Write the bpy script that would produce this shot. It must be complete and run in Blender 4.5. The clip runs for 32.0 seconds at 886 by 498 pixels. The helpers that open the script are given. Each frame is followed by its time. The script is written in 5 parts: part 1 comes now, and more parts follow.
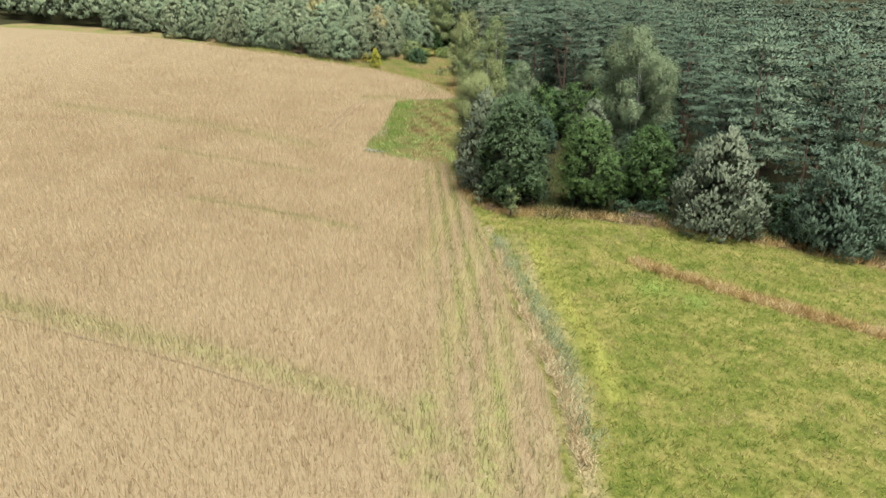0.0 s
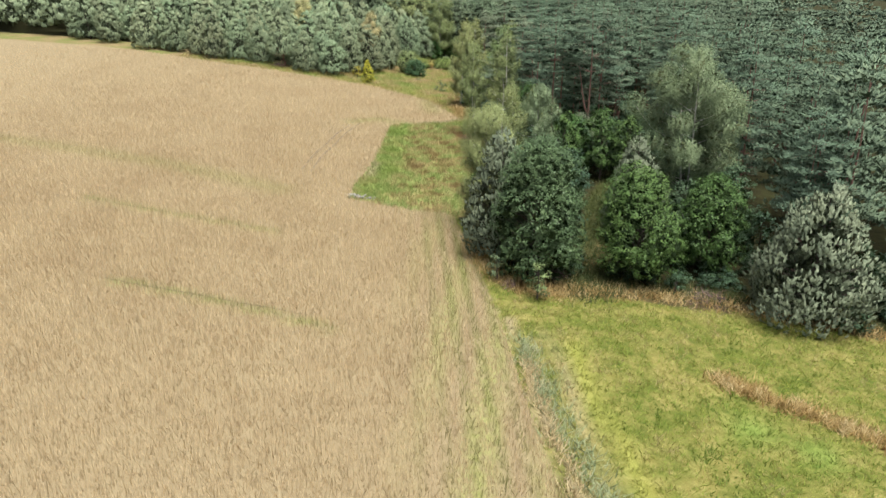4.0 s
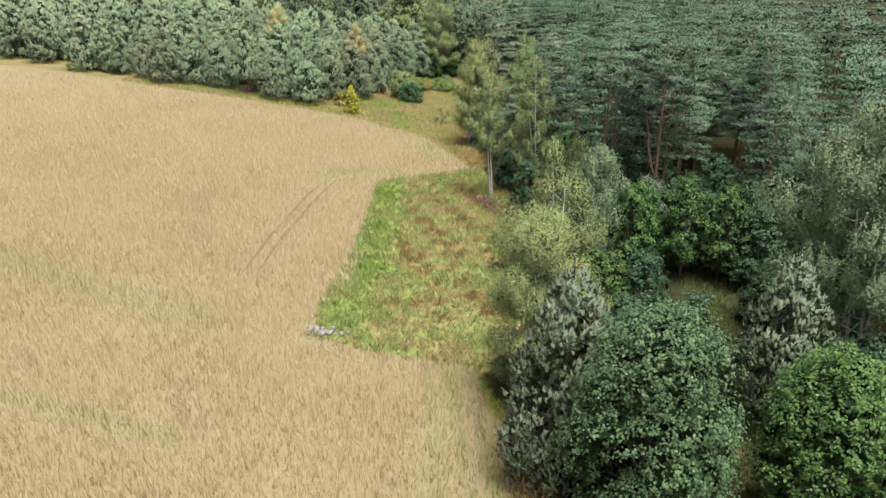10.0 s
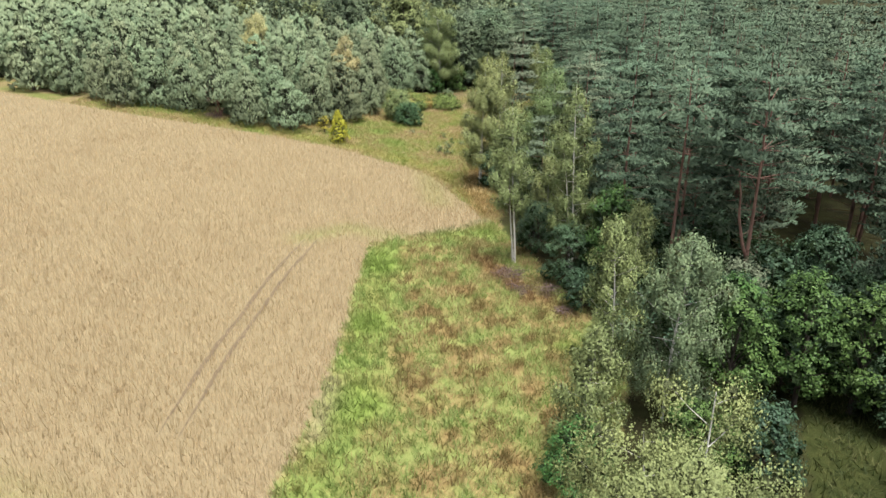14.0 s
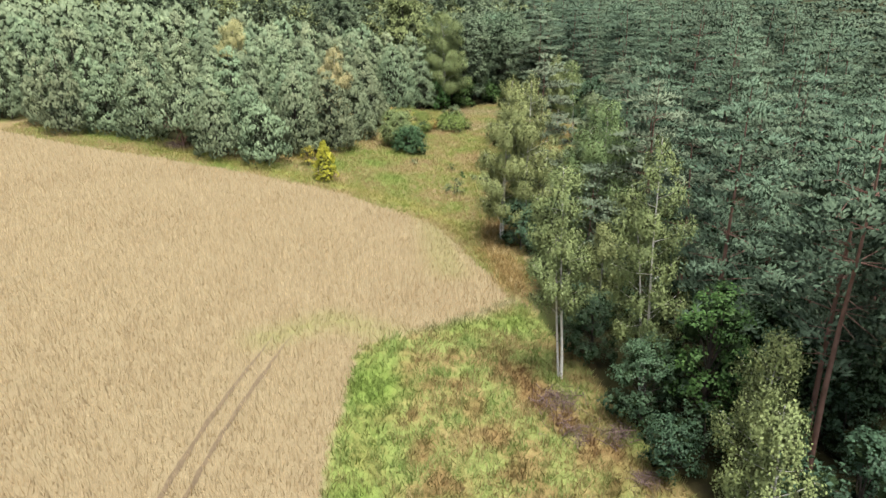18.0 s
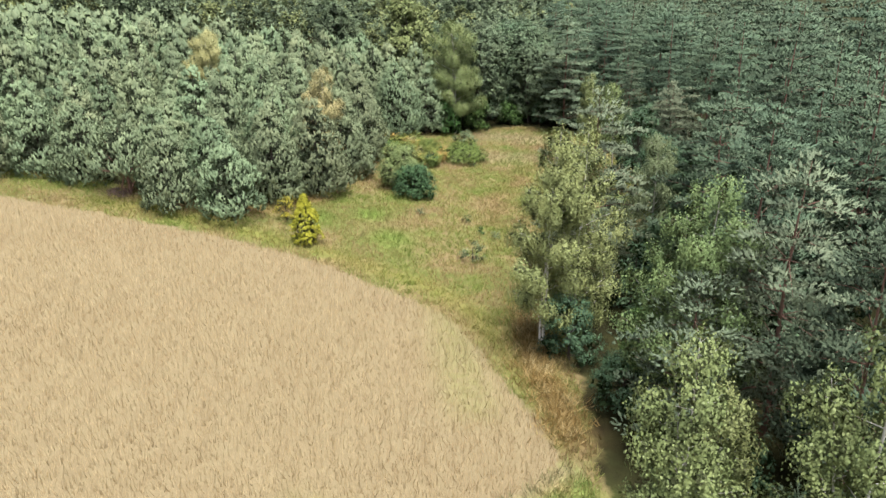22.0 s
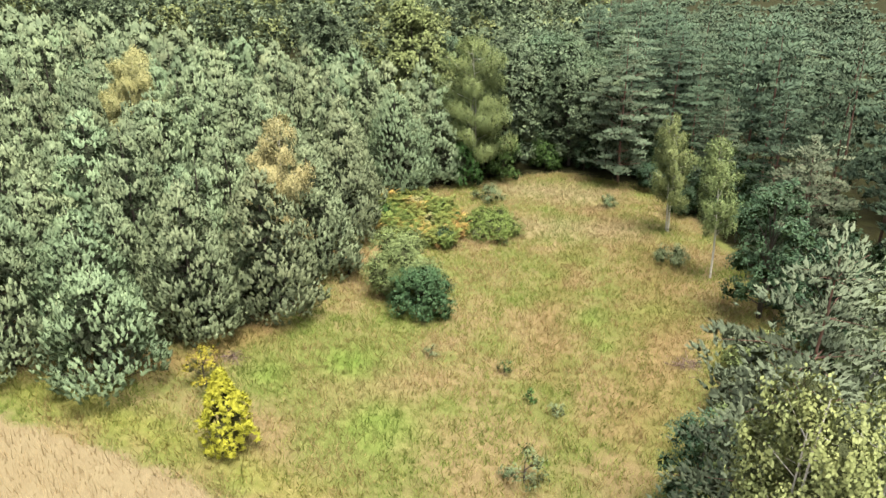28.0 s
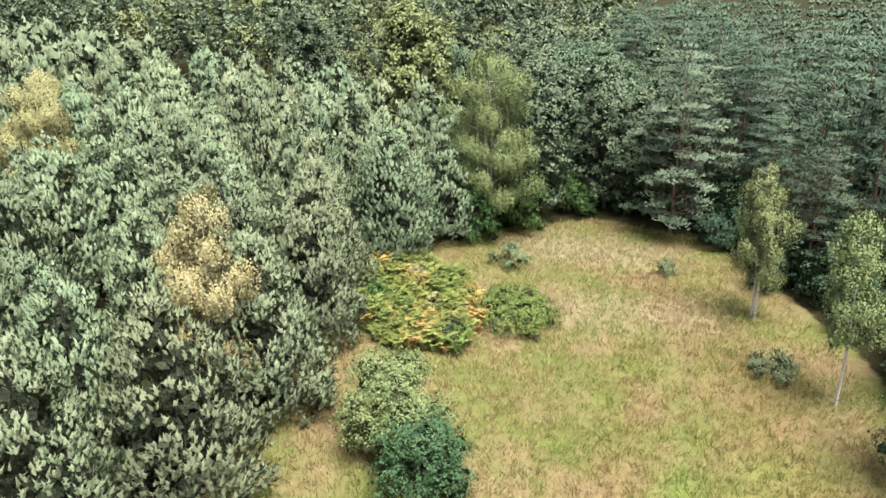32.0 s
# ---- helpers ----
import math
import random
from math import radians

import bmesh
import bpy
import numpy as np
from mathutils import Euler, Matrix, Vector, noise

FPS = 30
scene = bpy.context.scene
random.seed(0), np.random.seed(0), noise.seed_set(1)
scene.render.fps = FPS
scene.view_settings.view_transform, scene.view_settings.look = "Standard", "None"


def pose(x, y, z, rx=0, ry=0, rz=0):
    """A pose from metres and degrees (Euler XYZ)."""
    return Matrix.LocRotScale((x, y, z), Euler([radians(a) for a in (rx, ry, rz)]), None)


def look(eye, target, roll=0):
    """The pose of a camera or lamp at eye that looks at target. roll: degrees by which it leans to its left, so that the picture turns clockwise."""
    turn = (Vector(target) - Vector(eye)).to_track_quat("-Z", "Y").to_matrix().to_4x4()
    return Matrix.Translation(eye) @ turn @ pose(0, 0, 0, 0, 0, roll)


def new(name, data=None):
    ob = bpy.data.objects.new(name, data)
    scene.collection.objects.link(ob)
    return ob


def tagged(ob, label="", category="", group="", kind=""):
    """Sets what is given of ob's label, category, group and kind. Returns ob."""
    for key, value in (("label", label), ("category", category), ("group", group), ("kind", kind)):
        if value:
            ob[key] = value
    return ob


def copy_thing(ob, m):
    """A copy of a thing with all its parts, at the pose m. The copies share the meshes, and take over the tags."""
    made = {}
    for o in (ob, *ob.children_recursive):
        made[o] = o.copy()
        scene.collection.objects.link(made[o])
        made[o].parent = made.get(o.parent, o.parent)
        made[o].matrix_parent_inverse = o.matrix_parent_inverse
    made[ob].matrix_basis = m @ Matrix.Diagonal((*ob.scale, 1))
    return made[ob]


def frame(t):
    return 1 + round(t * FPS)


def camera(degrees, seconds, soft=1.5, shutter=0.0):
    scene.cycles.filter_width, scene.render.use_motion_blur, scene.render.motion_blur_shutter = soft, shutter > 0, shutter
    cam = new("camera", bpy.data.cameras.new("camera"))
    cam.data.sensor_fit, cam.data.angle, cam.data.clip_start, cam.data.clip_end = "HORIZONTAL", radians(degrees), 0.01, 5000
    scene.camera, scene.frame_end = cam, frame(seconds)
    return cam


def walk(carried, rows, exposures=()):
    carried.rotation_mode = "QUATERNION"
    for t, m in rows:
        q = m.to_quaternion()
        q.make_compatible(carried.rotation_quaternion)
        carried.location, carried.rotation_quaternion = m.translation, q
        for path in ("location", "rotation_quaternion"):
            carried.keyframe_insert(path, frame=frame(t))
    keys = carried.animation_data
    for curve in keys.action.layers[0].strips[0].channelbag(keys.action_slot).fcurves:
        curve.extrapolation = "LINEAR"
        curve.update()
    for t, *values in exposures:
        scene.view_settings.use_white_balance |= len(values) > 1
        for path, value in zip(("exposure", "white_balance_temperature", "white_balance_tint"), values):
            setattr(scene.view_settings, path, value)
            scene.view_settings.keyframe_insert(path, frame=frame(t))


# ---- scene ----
cam = camera(66.0, 32.0, soft=1.5)
METRES, EYE, TILT, LEAN, TURN = 150.0, 28.5, -22.5, 0.5, 0.0
DEEP = 1.2834  # depth of the path against its width and height, for this lens
ROWS = [
    (0.0, 0.0, 0.0, 0.0, 0.0, 0.0, -0.0),
    (0.5, -0.0005, 0.0133, 0.0066, -0.03, 0.02, 0.02),
    (1.0, -0.001, 0.0275, 0.0141, -0.06, 0.03, 0.04),
    (1.5, -0.0015, 0.0403, 0.0211, -0.09, 0.03, 0.05),
    (2.0, -0.0021, 0.0542, 0.0288, -0.11, 0.06, 0.06),
    (2.5, -0.0027, 0.0671, 0.0361, -0.14, 0.08, 0.07),
    (3.0, -0.0032, 0.0812, 0.0438, -0.16, 0.12, 0.08),
    (3.5, -0.0039, 0.0943, 0.0508, -0.19, 0.16, 0.09),
    (5.5, -0.0065, 0.1499, 0.0815, -0.32, 0.24, 0.23),
    (6.0, -0.0074, 0.1643, 0.0891, -0.37, 0.29, 0.26),
    (6.5, -0.0081, 0.1776, 0.0964, -0.41, 0.33, 0.31),
    (7.0, -0.0086, 0.192, 0.1042, -0.42, 0.36, 0.35),
    (7.5, -0.0094, 0.2052, 0.1112, -0.47, 0.37, 0.38),
    (8.0, -0.0101, 0.2197, 0.1187, -0.48, 0.39, 0.43),
    (8.5, -0.0107, 0.2333, 0.1253, -0.52, 0.43, 0.45),
    (9.0, -0.0116, 0.2477, 0.1326, -0.59, 0.46, 0.46),
    (9.5, -0.0123, 0.261, 0.1393, -0.63, 0.46, 0.52),
    (10.0, -0.0131, 0.2755, 0.1469, -0.68, 0.54, 0.51),
    (10.5, -0.0138, 0.2883, 0.1548, -0.69, 0.5, 0.6),
    (11.0, -0.0146, 0.3027, 0.1631, -0.73, 0.49, 0.64),
    (11.5, -0.0153, 0.3159, 0.1704, -0.76, 0.53, 0.67),
    (12.0, -0.016, 0.3301, 0.1785, -0.81, 0.53, 0.69),
    (12.5, -0.0167, 0.3435, 0.1857, -0.84, 0.54, 0.74),
    (13.0, -0.0174, 0.3578, 0.1935, -0.86, 0.52, 0.81),
    (13.5, -0.0182, 0.3711, 0.2006, -0.89, 0.55, 0.83),
    (14.0, -0.0193, 0.3854, 0.2083, -0.93, 0.56, 0.89),
    (14.5, -0.0203, 0.3987, 0.2154, -0.94, 0.55, 0.94),
    (16.5, -0.0237, 0.4528, 0.2439, -0.97, 0.5, 1.11),
    (17.0, -0.0246, 0.4673, 0.2515, -0.98, 0.49, 1.16),
    (17.5, -0.0251, 0.4805, 0.2587, -0.98, 0.51, 1.15),
    (18.0, -0.0256, 0.4947, 0.2664, -0.94, 0.51, 1.08),
    (18.5, -0.0262, 0.5078, 0.274, -0.91, 0.52, 1.06),
    (19.0, -0.0271, 0.5219, 0.2822, -0.91, 0.52, 1.02),
    (19.5, -0.0281, 0.5351, 0.2898, -0.88, 0.49, 1.08),
    (20.0, -0.0288, 0.5492, 0.2976, -0.9, 0.51, 1.07),
    (20.5, -0.0293, 0.5627, 0.3045, -0.83, 0.55, 1.02),
    (21.0, -0.03, 0.577, 0.3121, -0.76, 0.55, 1.01),
    (21.5, -0.0304, 0.5902, 0.3194, -0.66, 0.56, 0.96),
    (22.0, -0.0312, 0.6045, 0.3274, -0.63, 0.56, 0.89),
    (22.5, -0.032, 0.6177, 0.3349, -0.6, 0.54, 0.85),
    (23.0, -0.0324, 0.6324, 0.3425, -0.53, 0.55, 0.8),
    (23.5, -0.033, 0.6457, 0.3496, -0.49, 0.56, 0.76),
    (24.0, -0.0335, 0.6603, 0.3572, -0.43, 0.55, 0.71),
    (24.5, -0.034, 0.6737, 0.3641, -0.39, 0.55, 0.68),
    (25.0, -0.0346, 0.6883, 0.3717, -0.31, 0.54, 0.63),
    (25.5, -0.0354, 0.7018, 0.3786, -0.28, 0.54, 0.61),
    (27.5, -0.0379, 0.7587, 0.4078, -0.17, 0.54, 0.46),
    (28.0, -0.0385, 0.7734, 0.4152, -0.16, 0.54, 0.44),
    (28.5, -0.0389, 0.787, 0.4219, -0.12, 0.58, 0.44),
    (29.0, -0.0394, 0.8018, 0.4293, -0.1, 0.59, 0.41),
    (29.5, -0.0402, 0.8154, 0.4364, -0.14, 0.58, 0.39),
    (30.0, -0.0408, 0.8301, 0.444, -0.12, 0.58, 0.38),
    (30.5, -0.0414, 0.8437, 0.4512, -0.13, 0.56, 0.36),
    (31.0, -0.0421, 0.8587, 0.4588, -0.15, 0.58, 0.35),
    (31.5, -0.0424, 0.8713, 0.4654, -0.21, 0.61, 0.41),
    (32.0, -0.0423, 0.8811, 0.4704, -0.06, 0.59, 0.45),
]
walk(cam, [(t, pose(0, 0, EYE, TILT, LEAN, TURN) @ pose(METRES * x, METRES * DEEP * y, METRES * z, 90 + pitch / DEEP, roll, yaw / DEEP)) for t, x, y, z, yaw, pitch, roll in ROWS],
     [(0, 2.06, 6500, 11), (22, 2.12, 6500, 10), (26, 2.2, 6650, 10), (28, 2.33, 6950, 8), (29.5, 2.37, 6850, 10), (32, 2.4, 6450, 13)])

# ---- world, sun, exposure ----
SUN_UP, SUN_FROM = 74.0, 140.0      # elevation, compass side it comes from (degrees from +y, clockwise)
world = bpy.data.worlds.new("sky")
scene.world = world
world.use_nodes = True
wn = world.node_tree
sky = wn.nodes.new("ShaderNodeTexSky")
sky.sky_type, sky.sun_disc = "NISHITA", False
sky.sun_elevation, sky.sun_rotation = radians(SUN_UP), radians(SUN_FROM)
sky.air_density, sky.dust_density, sky.ozone_density = 1.0, 4.0, 1.0
bg = wn.nodes["Background"]
bg.inputs["Strength"].default_value = 0.05
cloud = wn.nodes.new("ShaderNodeHueSaturation")       # a thin veil of cloud takes the blue out of the sky
cloud.inputs["Saturation"].default_value = 0.45
wn.links.new(sky.outputs["Color"], cloud.inputs["Color"])
wn.links.new(cloud.outputs["Color"], bg.inputs["Color"])
sun_data = bpy.data.lights.new("sun", "SUN")
sun_data.energy, sun_data.angle, sun_data.color = 1.9, radians(34), (1.0, 0.97, 0.92)
sun = new("sun", sun_data)
sun.matrix_world = look((80 * math.sin(radians(SUN_FROM)), 80 * math.cos(radians(SUN_FROM)), 80 * math.tan(radians(SUN_UP))), (0, 0, 0))

# ---- materials ----
rng = np.random.default_rng(7)


def material(name, rough=0.8):
    m = bpy.data.materials.new(name)
    m.use_nodes = True
    nt = m.node_tree
    p = nt.nodes["Principled BSDF"]
    p.inputs["Roughness"].default_value = rough
    p.inputs["Specular IOR Level"].default_value = 0.25
    return m, nt, p


def noise_node(nt, scale, detail=4.0, vector=None, rough=0.55):
    n = nt.nodes.new("ShaderNodeTexNoise")
    n.inputs["Scale"].default_value, n.inputs["Detail"].default_value, n.inputs["Roughness"].default_value = scale, detail, rough
    if vector is not None:
        nt.links.new(vector, n.inputs["Vector"])
    return n.outputs["Fac"]


def ramp(nt, fac, stops):
    r = nt.nodes.new("ShaderNodeValToRGB")
    e = r.color_ramp.elements
    while len(e) < len(stops):
        e.new(0.5)
    for k, (at, c) in zip(e, stops):
        k.position, k.color = at, (*c, 1)
    nt.links.new(fac, r.inputs["Fac"])
    return r.outputs["Color"]


def mixed(nt, fac, a, b, mode="MIX"):
    n = nt.nodes.new("ShaderNodeMix")
    n.data_type, n.blend_type = "RGBA", mode
    for v, s in ((fac, n.inputs[0]), (a, n.inputs[6]), (b, n.inputs[7])):
        if isinstance(v, (int, float)):
            s.default_value = v
        elif isinstance(v, tuple):
            s.default_value = (*v, 1)
        else:
            nt.links.new(v, s)
    return n.outputs[2]


def maths(nt, op, a, b=0.0, clamp=False):
    n = nt.nodes.new("ShaderNodeMath")
    n.operation, n.use_clamp = op, clamp
    for v, s in ((a, n.inputs[0]), (b, n.inputs[1])):
        if isinstance(v, (int, float)):
            s.default_value = v
        else:
            nt.links.new(v, s)
    return n.outputs[0]


def bump(nt, p, height, strength, distance):
    b = nt.nodes.new("ShaderNodeBump")
    b.inputs["Strength"].default_value, b.inputs["Distance"].default_value = strength, distance
    nt.links.new(height, b.inputs["Height"])
    nt.links.new(b.outputs["Normal"], p.inputs["Normal"])


def foliage(name, dark, mid, light, glow=0.3, spread=0.35, rough=0.6):
    """Leaves: colour varies from clump to clump and from plant to plant; part of the light passes through."""
    m, nt, p = material(name, rough)
    p.inputs["Specular IOR Level"].default_value = 0.12
    geo = nt.nodes.new("ShaderNodeNewGeometry")
    info = nt.nodes.new("ShaderNodeObjectInfo")
    clump = noise_node(nt, 1.5, 2.0, nt.nodes.new("ShaderNodeTexCoord").outputs["Object"])
    clump = maths(nt, "ADD", maths(nt, "MULTIPLY", maths(nt, "SUBTRACT", clump, 0.5), 0.6), 0.3)
    fac = maths(nt, "ADD", clump, maths(nt, "MULTIPLY", geo.outputs["Random Per Island"], 0.4), True)
    col = ramp(nt, fac, [(0.0, dark), (0.5, mid), (1.0, light)])
    hue = nt.nodes.new("ShaderNodeHueSaturation")
    nt.links.new(col, hue.inputs["Color"])
    nt.links.new(maths(nt, "ADD", maths(nt, "MULTIPLY", info.outputs["Random"], spread), 1 - spread / 2), hue.inputs["Value"])
    r2 = maths(nt, "FRACT", maths(nt, "MULTIPLY", info.outputs["Random"], 17.3))
    nt.links.new(maths(nt, "ADD", maths(nt, "MULTIPLY", r2, 0.055), 0.4725), hue.inputs["Hue"])
    patch = noise_node(nt, 0.5, 2.0, nt.nodes.new("ShaderNodeTexCoord").outputs["Object"])
    col = mixed(nt, 1.0, hue.outputs["Color"], ramp(nt, patch, [(0.3, (0.88, 0.91, 0.9)), (0.7, (1.1, 1.07, 1.0))]), "MULTIPLY")
    nt.links.new(col, p.inputs["Base Color"])
    tr = nt.nodes.new("ShaderNodeBsdfTranslucent")
    nt.links.new(col, tr.inputs["Color"])
    mx = nt.nodes.new("ShaderNodeMixShader")
    mx.inputs["Fac"].default_value = glow * 0.3
    nt.links.new(p.outputs[0], mx.inputs[1])
    nt.links.new(tr.outputs[0], mx.inputs[2])
    nt.links.new(mx.outputs[0], nt.nodes["Material Output"].inputs["Surface"])
    return m


def bark(name, stops, scale, stretch, strength):
    m, nt, p = material(name, 0.9)
    co = nt.nodes.new("ShaderNodeTexCoord")
    mp = nt.nodes.new("ShaderNodeMapping")
    mp.inputs["Scale"].default_value = stretch
    nt.links.new(co.outputs["Object"], mp.inputs["Vector"])
    n = noise_node(nt, scale, 5.0, mp.outputs[0])
    nt.links.new(ramp(nt, n, stops), p.inputs["Base Color"])
    bump(nt, p, n, strength, 0.03)
    return m


M_YOUNG = foliage("young_pine_needles", (0.128, 0.175, 0.10), (0.185, 0.238, 0.14), (0.268, 0.315, 0.195), 0.3, 0.4)
M_PINE = foliage("pine_needles", (0.056, 0.09, 0.058), (0.086, 0.13, 0.084), (0.14, 0.185, 0.12), 0.25, 0.4)
M_BLUE = foliage("light_pine_needles", (0.095, 0.125, 0.0825), (0.135, 0.172, 0.113), (0.19, 0.228, 0.155), 0.25, 0.2)
M_OAK = foliage("oak_leaves", (0.038, 0.075, 0.034), (0.06, 0.11, 0.05), (0.105, 0.16, 0.08), 0.3, 0.25, 0.4)
M_BACK = foliage("tall_wood_leaves", (0.078, 0.122, 0.072), (0.12, 0.172, 0.102), (0.20, 0.25, 0.155), 0.3, 0.4, 0.5)
M_BROAD = foliage("broad_leaves", (0.042, 0.086, 0.026), (0.066, 0.125, 0.036), (0.115, 0.178, 0.06), 0.35, 0.35, 0.45)
M_DARK = foliage("shade_leaves", (0.034, 0.066, 0.038), (0.053, 0.098, 0.055), (0.09, 0.14, 0.08), 0.3, 0.35, 0.45)
M_BIRCH = foliage("birch_leaves", (0.135, 0.178, 0.07), (0.18, 0.23, 0.095), (0.24, 0.285, 0.128), 0.35, 0.25, 0.5)
M_GREYB = foliage("grey_birch_leaves", (0.105, 0.142, 0.075), (0.145, 0.188, 0.10), (0.205, 0.245, 0.14), 0.35, 0.25, 0.5)
M_GOLD = foliage("golden_leaves", (0.26, 0.26, 0.115), (0.33, 0.32, 0.15), (0.40, 0.38, 0.195), 0.35, 0.3, 0.5)
M_THUJA = foliage("yellow_needles", (0.23, 0.22, 0.022), (0.345, 0.325, 0.042), (0.44, 0.41, 0.08), 0.35, 0.2)
M_FERN = foliage("green_fern_fronds", (0.12, 0.165, 0.042), (0.20, 0.25, 0.07), (0.29, 0.31, 0.105), 0.35, 0.5)
M_FERN_DRY = foliage("dry_fern_fronds", (0.30, 0.21, 0.065), (0.42, 0.31, 0.10), (0.50, 0.40, 0.16), 0.35, 0.5)


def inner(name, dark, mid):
    """The mass of twigs and leaves inside a crown, its shade put into a darker colour."""
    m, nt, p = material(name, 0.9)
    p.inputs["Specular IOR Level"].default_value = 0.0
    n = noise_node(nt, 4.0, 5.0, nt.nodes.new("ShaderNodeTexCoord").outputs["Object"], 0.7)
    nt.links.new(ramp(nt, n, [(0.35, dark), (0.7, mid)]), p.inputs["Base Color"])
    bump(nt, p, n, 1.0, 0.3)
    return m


# needle and leaf colours darkened to stand for the shade within the crowns
IN_NEEDLE = inner("shaded_inner_needles", (0.046, 0.057, 0.034), (0.09, 0.112, 0.07))
IN_DARK = inner("shaded_inner_dark_needles", (0.03, 0.046, 0.03), (0.055, 0.08, 0.055))
IN_LEAF = inner("shaded_inner_leaves", (0.024, 0.04, 0.0176), (0.0368, 0.0576, 0.0256))
IN_BIRCH = inner("shaded_inner_birch_leaves", (0.0704, 0.0832, 0.04), (0.0992, 0.112, 0.056))
IN_GOLD = inner("shaded_inner_golden_leaves", (0.109, 0.112, 0.048), (0.147, 0.15, 0.0704))
IN_BACK = inner("shaded_inner_wood_leaves", (0.0384, 0.0528, 0.0336), (0.064, 0.0832, 0.0544))
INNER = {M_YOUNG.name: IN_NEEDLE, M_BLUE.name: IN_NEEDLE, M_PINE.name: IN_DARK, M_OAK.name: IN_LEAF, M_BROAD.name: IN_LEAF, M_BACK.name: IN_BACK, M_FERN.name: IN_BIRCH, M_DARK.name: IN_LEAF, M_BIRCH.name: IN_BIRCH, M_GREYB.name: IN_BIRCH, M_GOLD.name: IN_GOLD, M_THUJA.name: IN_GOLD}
M_BARK = bark("grey_bark", [(0.3, (0.03, 0.0252, 0.021)), (0.7, (0.096, 0.078, 0.066))], 3.0, (1, 1, 0.25), 0.8)
M_RED = bark("red_pine_bark", [(0.3, (0.11, 0.062, 0.047)), (0.7, (0.25, 0.145, 0.115))], 3.0, (1, 1, 0.3), 0.7)
M_WHITE = bark("white_birch_bark", [(0.34, (0.07, 0.06, 0.055)), (0.42, (0.52, 0.50, 0.47)), (0.8, (0.70, 0.68, 0.65))], 1.6, (1, 1, 2.0), 0.3)
M_STONE = bark("field_stone", [(0.25, (0.121, 0.11, 0.099)), (0.75, (0.264, 0.253, 0.237))], 2.2, (1, 1, 1), 0.5)
M_BRUSH = bark("dead_branches", [(0.3, (0.078, 0.048, 0.042)), (0.7, (0.192, 0.138, 0.126))], 4.0, (1, 1, 1), 0.3)


# ---- lie of the land ----
def ease(a, b, v):
    u = np.clip((v - a) / (b - a), 0, 1)
    return u * u * (3 - 2 * u)


def slope(x, y):
    """Lie of the ground without its small humps: it climbs to the west and falls a little to the south-east."""
    x, y = np.asarray(x, float), np.asarray(y, float)
    left, right = np.maximum(-x, 0.0), np.clip(x, 0, 60)
    z = (0.105 * left - 0.00035 * np.minimum(left, 150) ** 2) * (1 + 0.4 * ease(150, 210, y))
    return z - 0.075 * right * (1 - ease(80, 190, y))


# outlines of the growth on the ground, in metres
FIELD = [(-600, -60), (5.5, -60), (6.3, 20), (7.6, 38), (7.6, 44), (6.6, 52), (5.7, 60), (5.0, 68), (4.3, 76), (3.0, 87), (2.0, 95), (0.4, 103.5), (-3, 103.8), (-6.2, 104.2), (-9.4, 105.2), (-12.6, 106.4),
         (-12.6, 112), (-11.8, 118), (-11.2, 125), (-10.8, 133), (-10.5, 144), (-10.3, 151.5), (-7.5, 153.6), (-2.8, 156.8), (3.0, 161.6), (1.8, 167), (-1.6, 176), (-4.6, 182.2), (-8.9, 185.2), (-14.1, 188.8), (-19.4, 191.9), (-25.5, 194.4), (-31.6, 196.2), (-38, 197.8), (-45, 199.6),
         (-50.5, 200.8), (-60, 204.2), (-70, 208.5), (-80, 213), (-95, 220), (-112, 224), (-150, 240), (-300, 310), (-600, 410)]
MEADOW = [(2, -60), (2, 20), (3, 45), (2, 61), (0, 80), (-2, 92), (-2, 104), (1, 103), (4.5, 90), (6, 82.5), (9, 81.5), (15, 82), (22, 80.5), (29, 80), (36.5, 77), (43, 74.3), (50, 70.5), (70, 62), (140, 40), (140, -60)]
PATCH = [(-15, 103), (-3, 101), (1, 102), (5, 110), (9, 118), (11.5, 124), (11.5, 134), (8.5, 146), (7, 152), (3.5, 162), (0, 162), (-6, 157), (-13, 154), (-14, 144), (-14, 120)]
CLEARING = [(-150, 256), (-150, 236), (-95, 214), (-60, 198), (-36, 191), (-26, 188), (-13, 183), (-7, 179), (-4, 174), (0, 168), (0, 158), (5, 158), (6, 172), (6, 184), (12, 197), (24, 210), (26.5, 224), (26.5, 237), (24, 256), (13, 264), (2, 262),
            (-12.5, 249), (-17, 244), (-17.5, 225), (-19.5, 214), (-23, 208), (-28, 205), (-45, 209), (-61, 218)]
PATHWAY = [(12, 78), (14.5, 86), (17.4, 95), (20.6, 108), (27, 124), (34, 140)]


def side(poly, x, y):
    """Signed distance to an outline: positive inside."""
    p = np.array(poly, float)
    q = np.roll(p, -1, 0)
    best = np.full(x.shape, 1e9)
    inside = np.zeros(x.shape, bool)
    for (ax, ay), (bx, by) in zip(p, q):
        ex, ey = bx - ax, by - ay
        u = np.clip(((x - ax) * ex + (y - ay) * ey) / (ex * ex + ey * ey), 0, 1)
        best = np.minimum(best, np.hypot(x - ax - u * ex, y - ay - u * ey))
        if ay != by:
            inside ^= ((ay > y) != (by > y)) & (x < (bx - ax) * (y - ay) / (by - ay) + ax)
    return np.where(inside, best, -best)


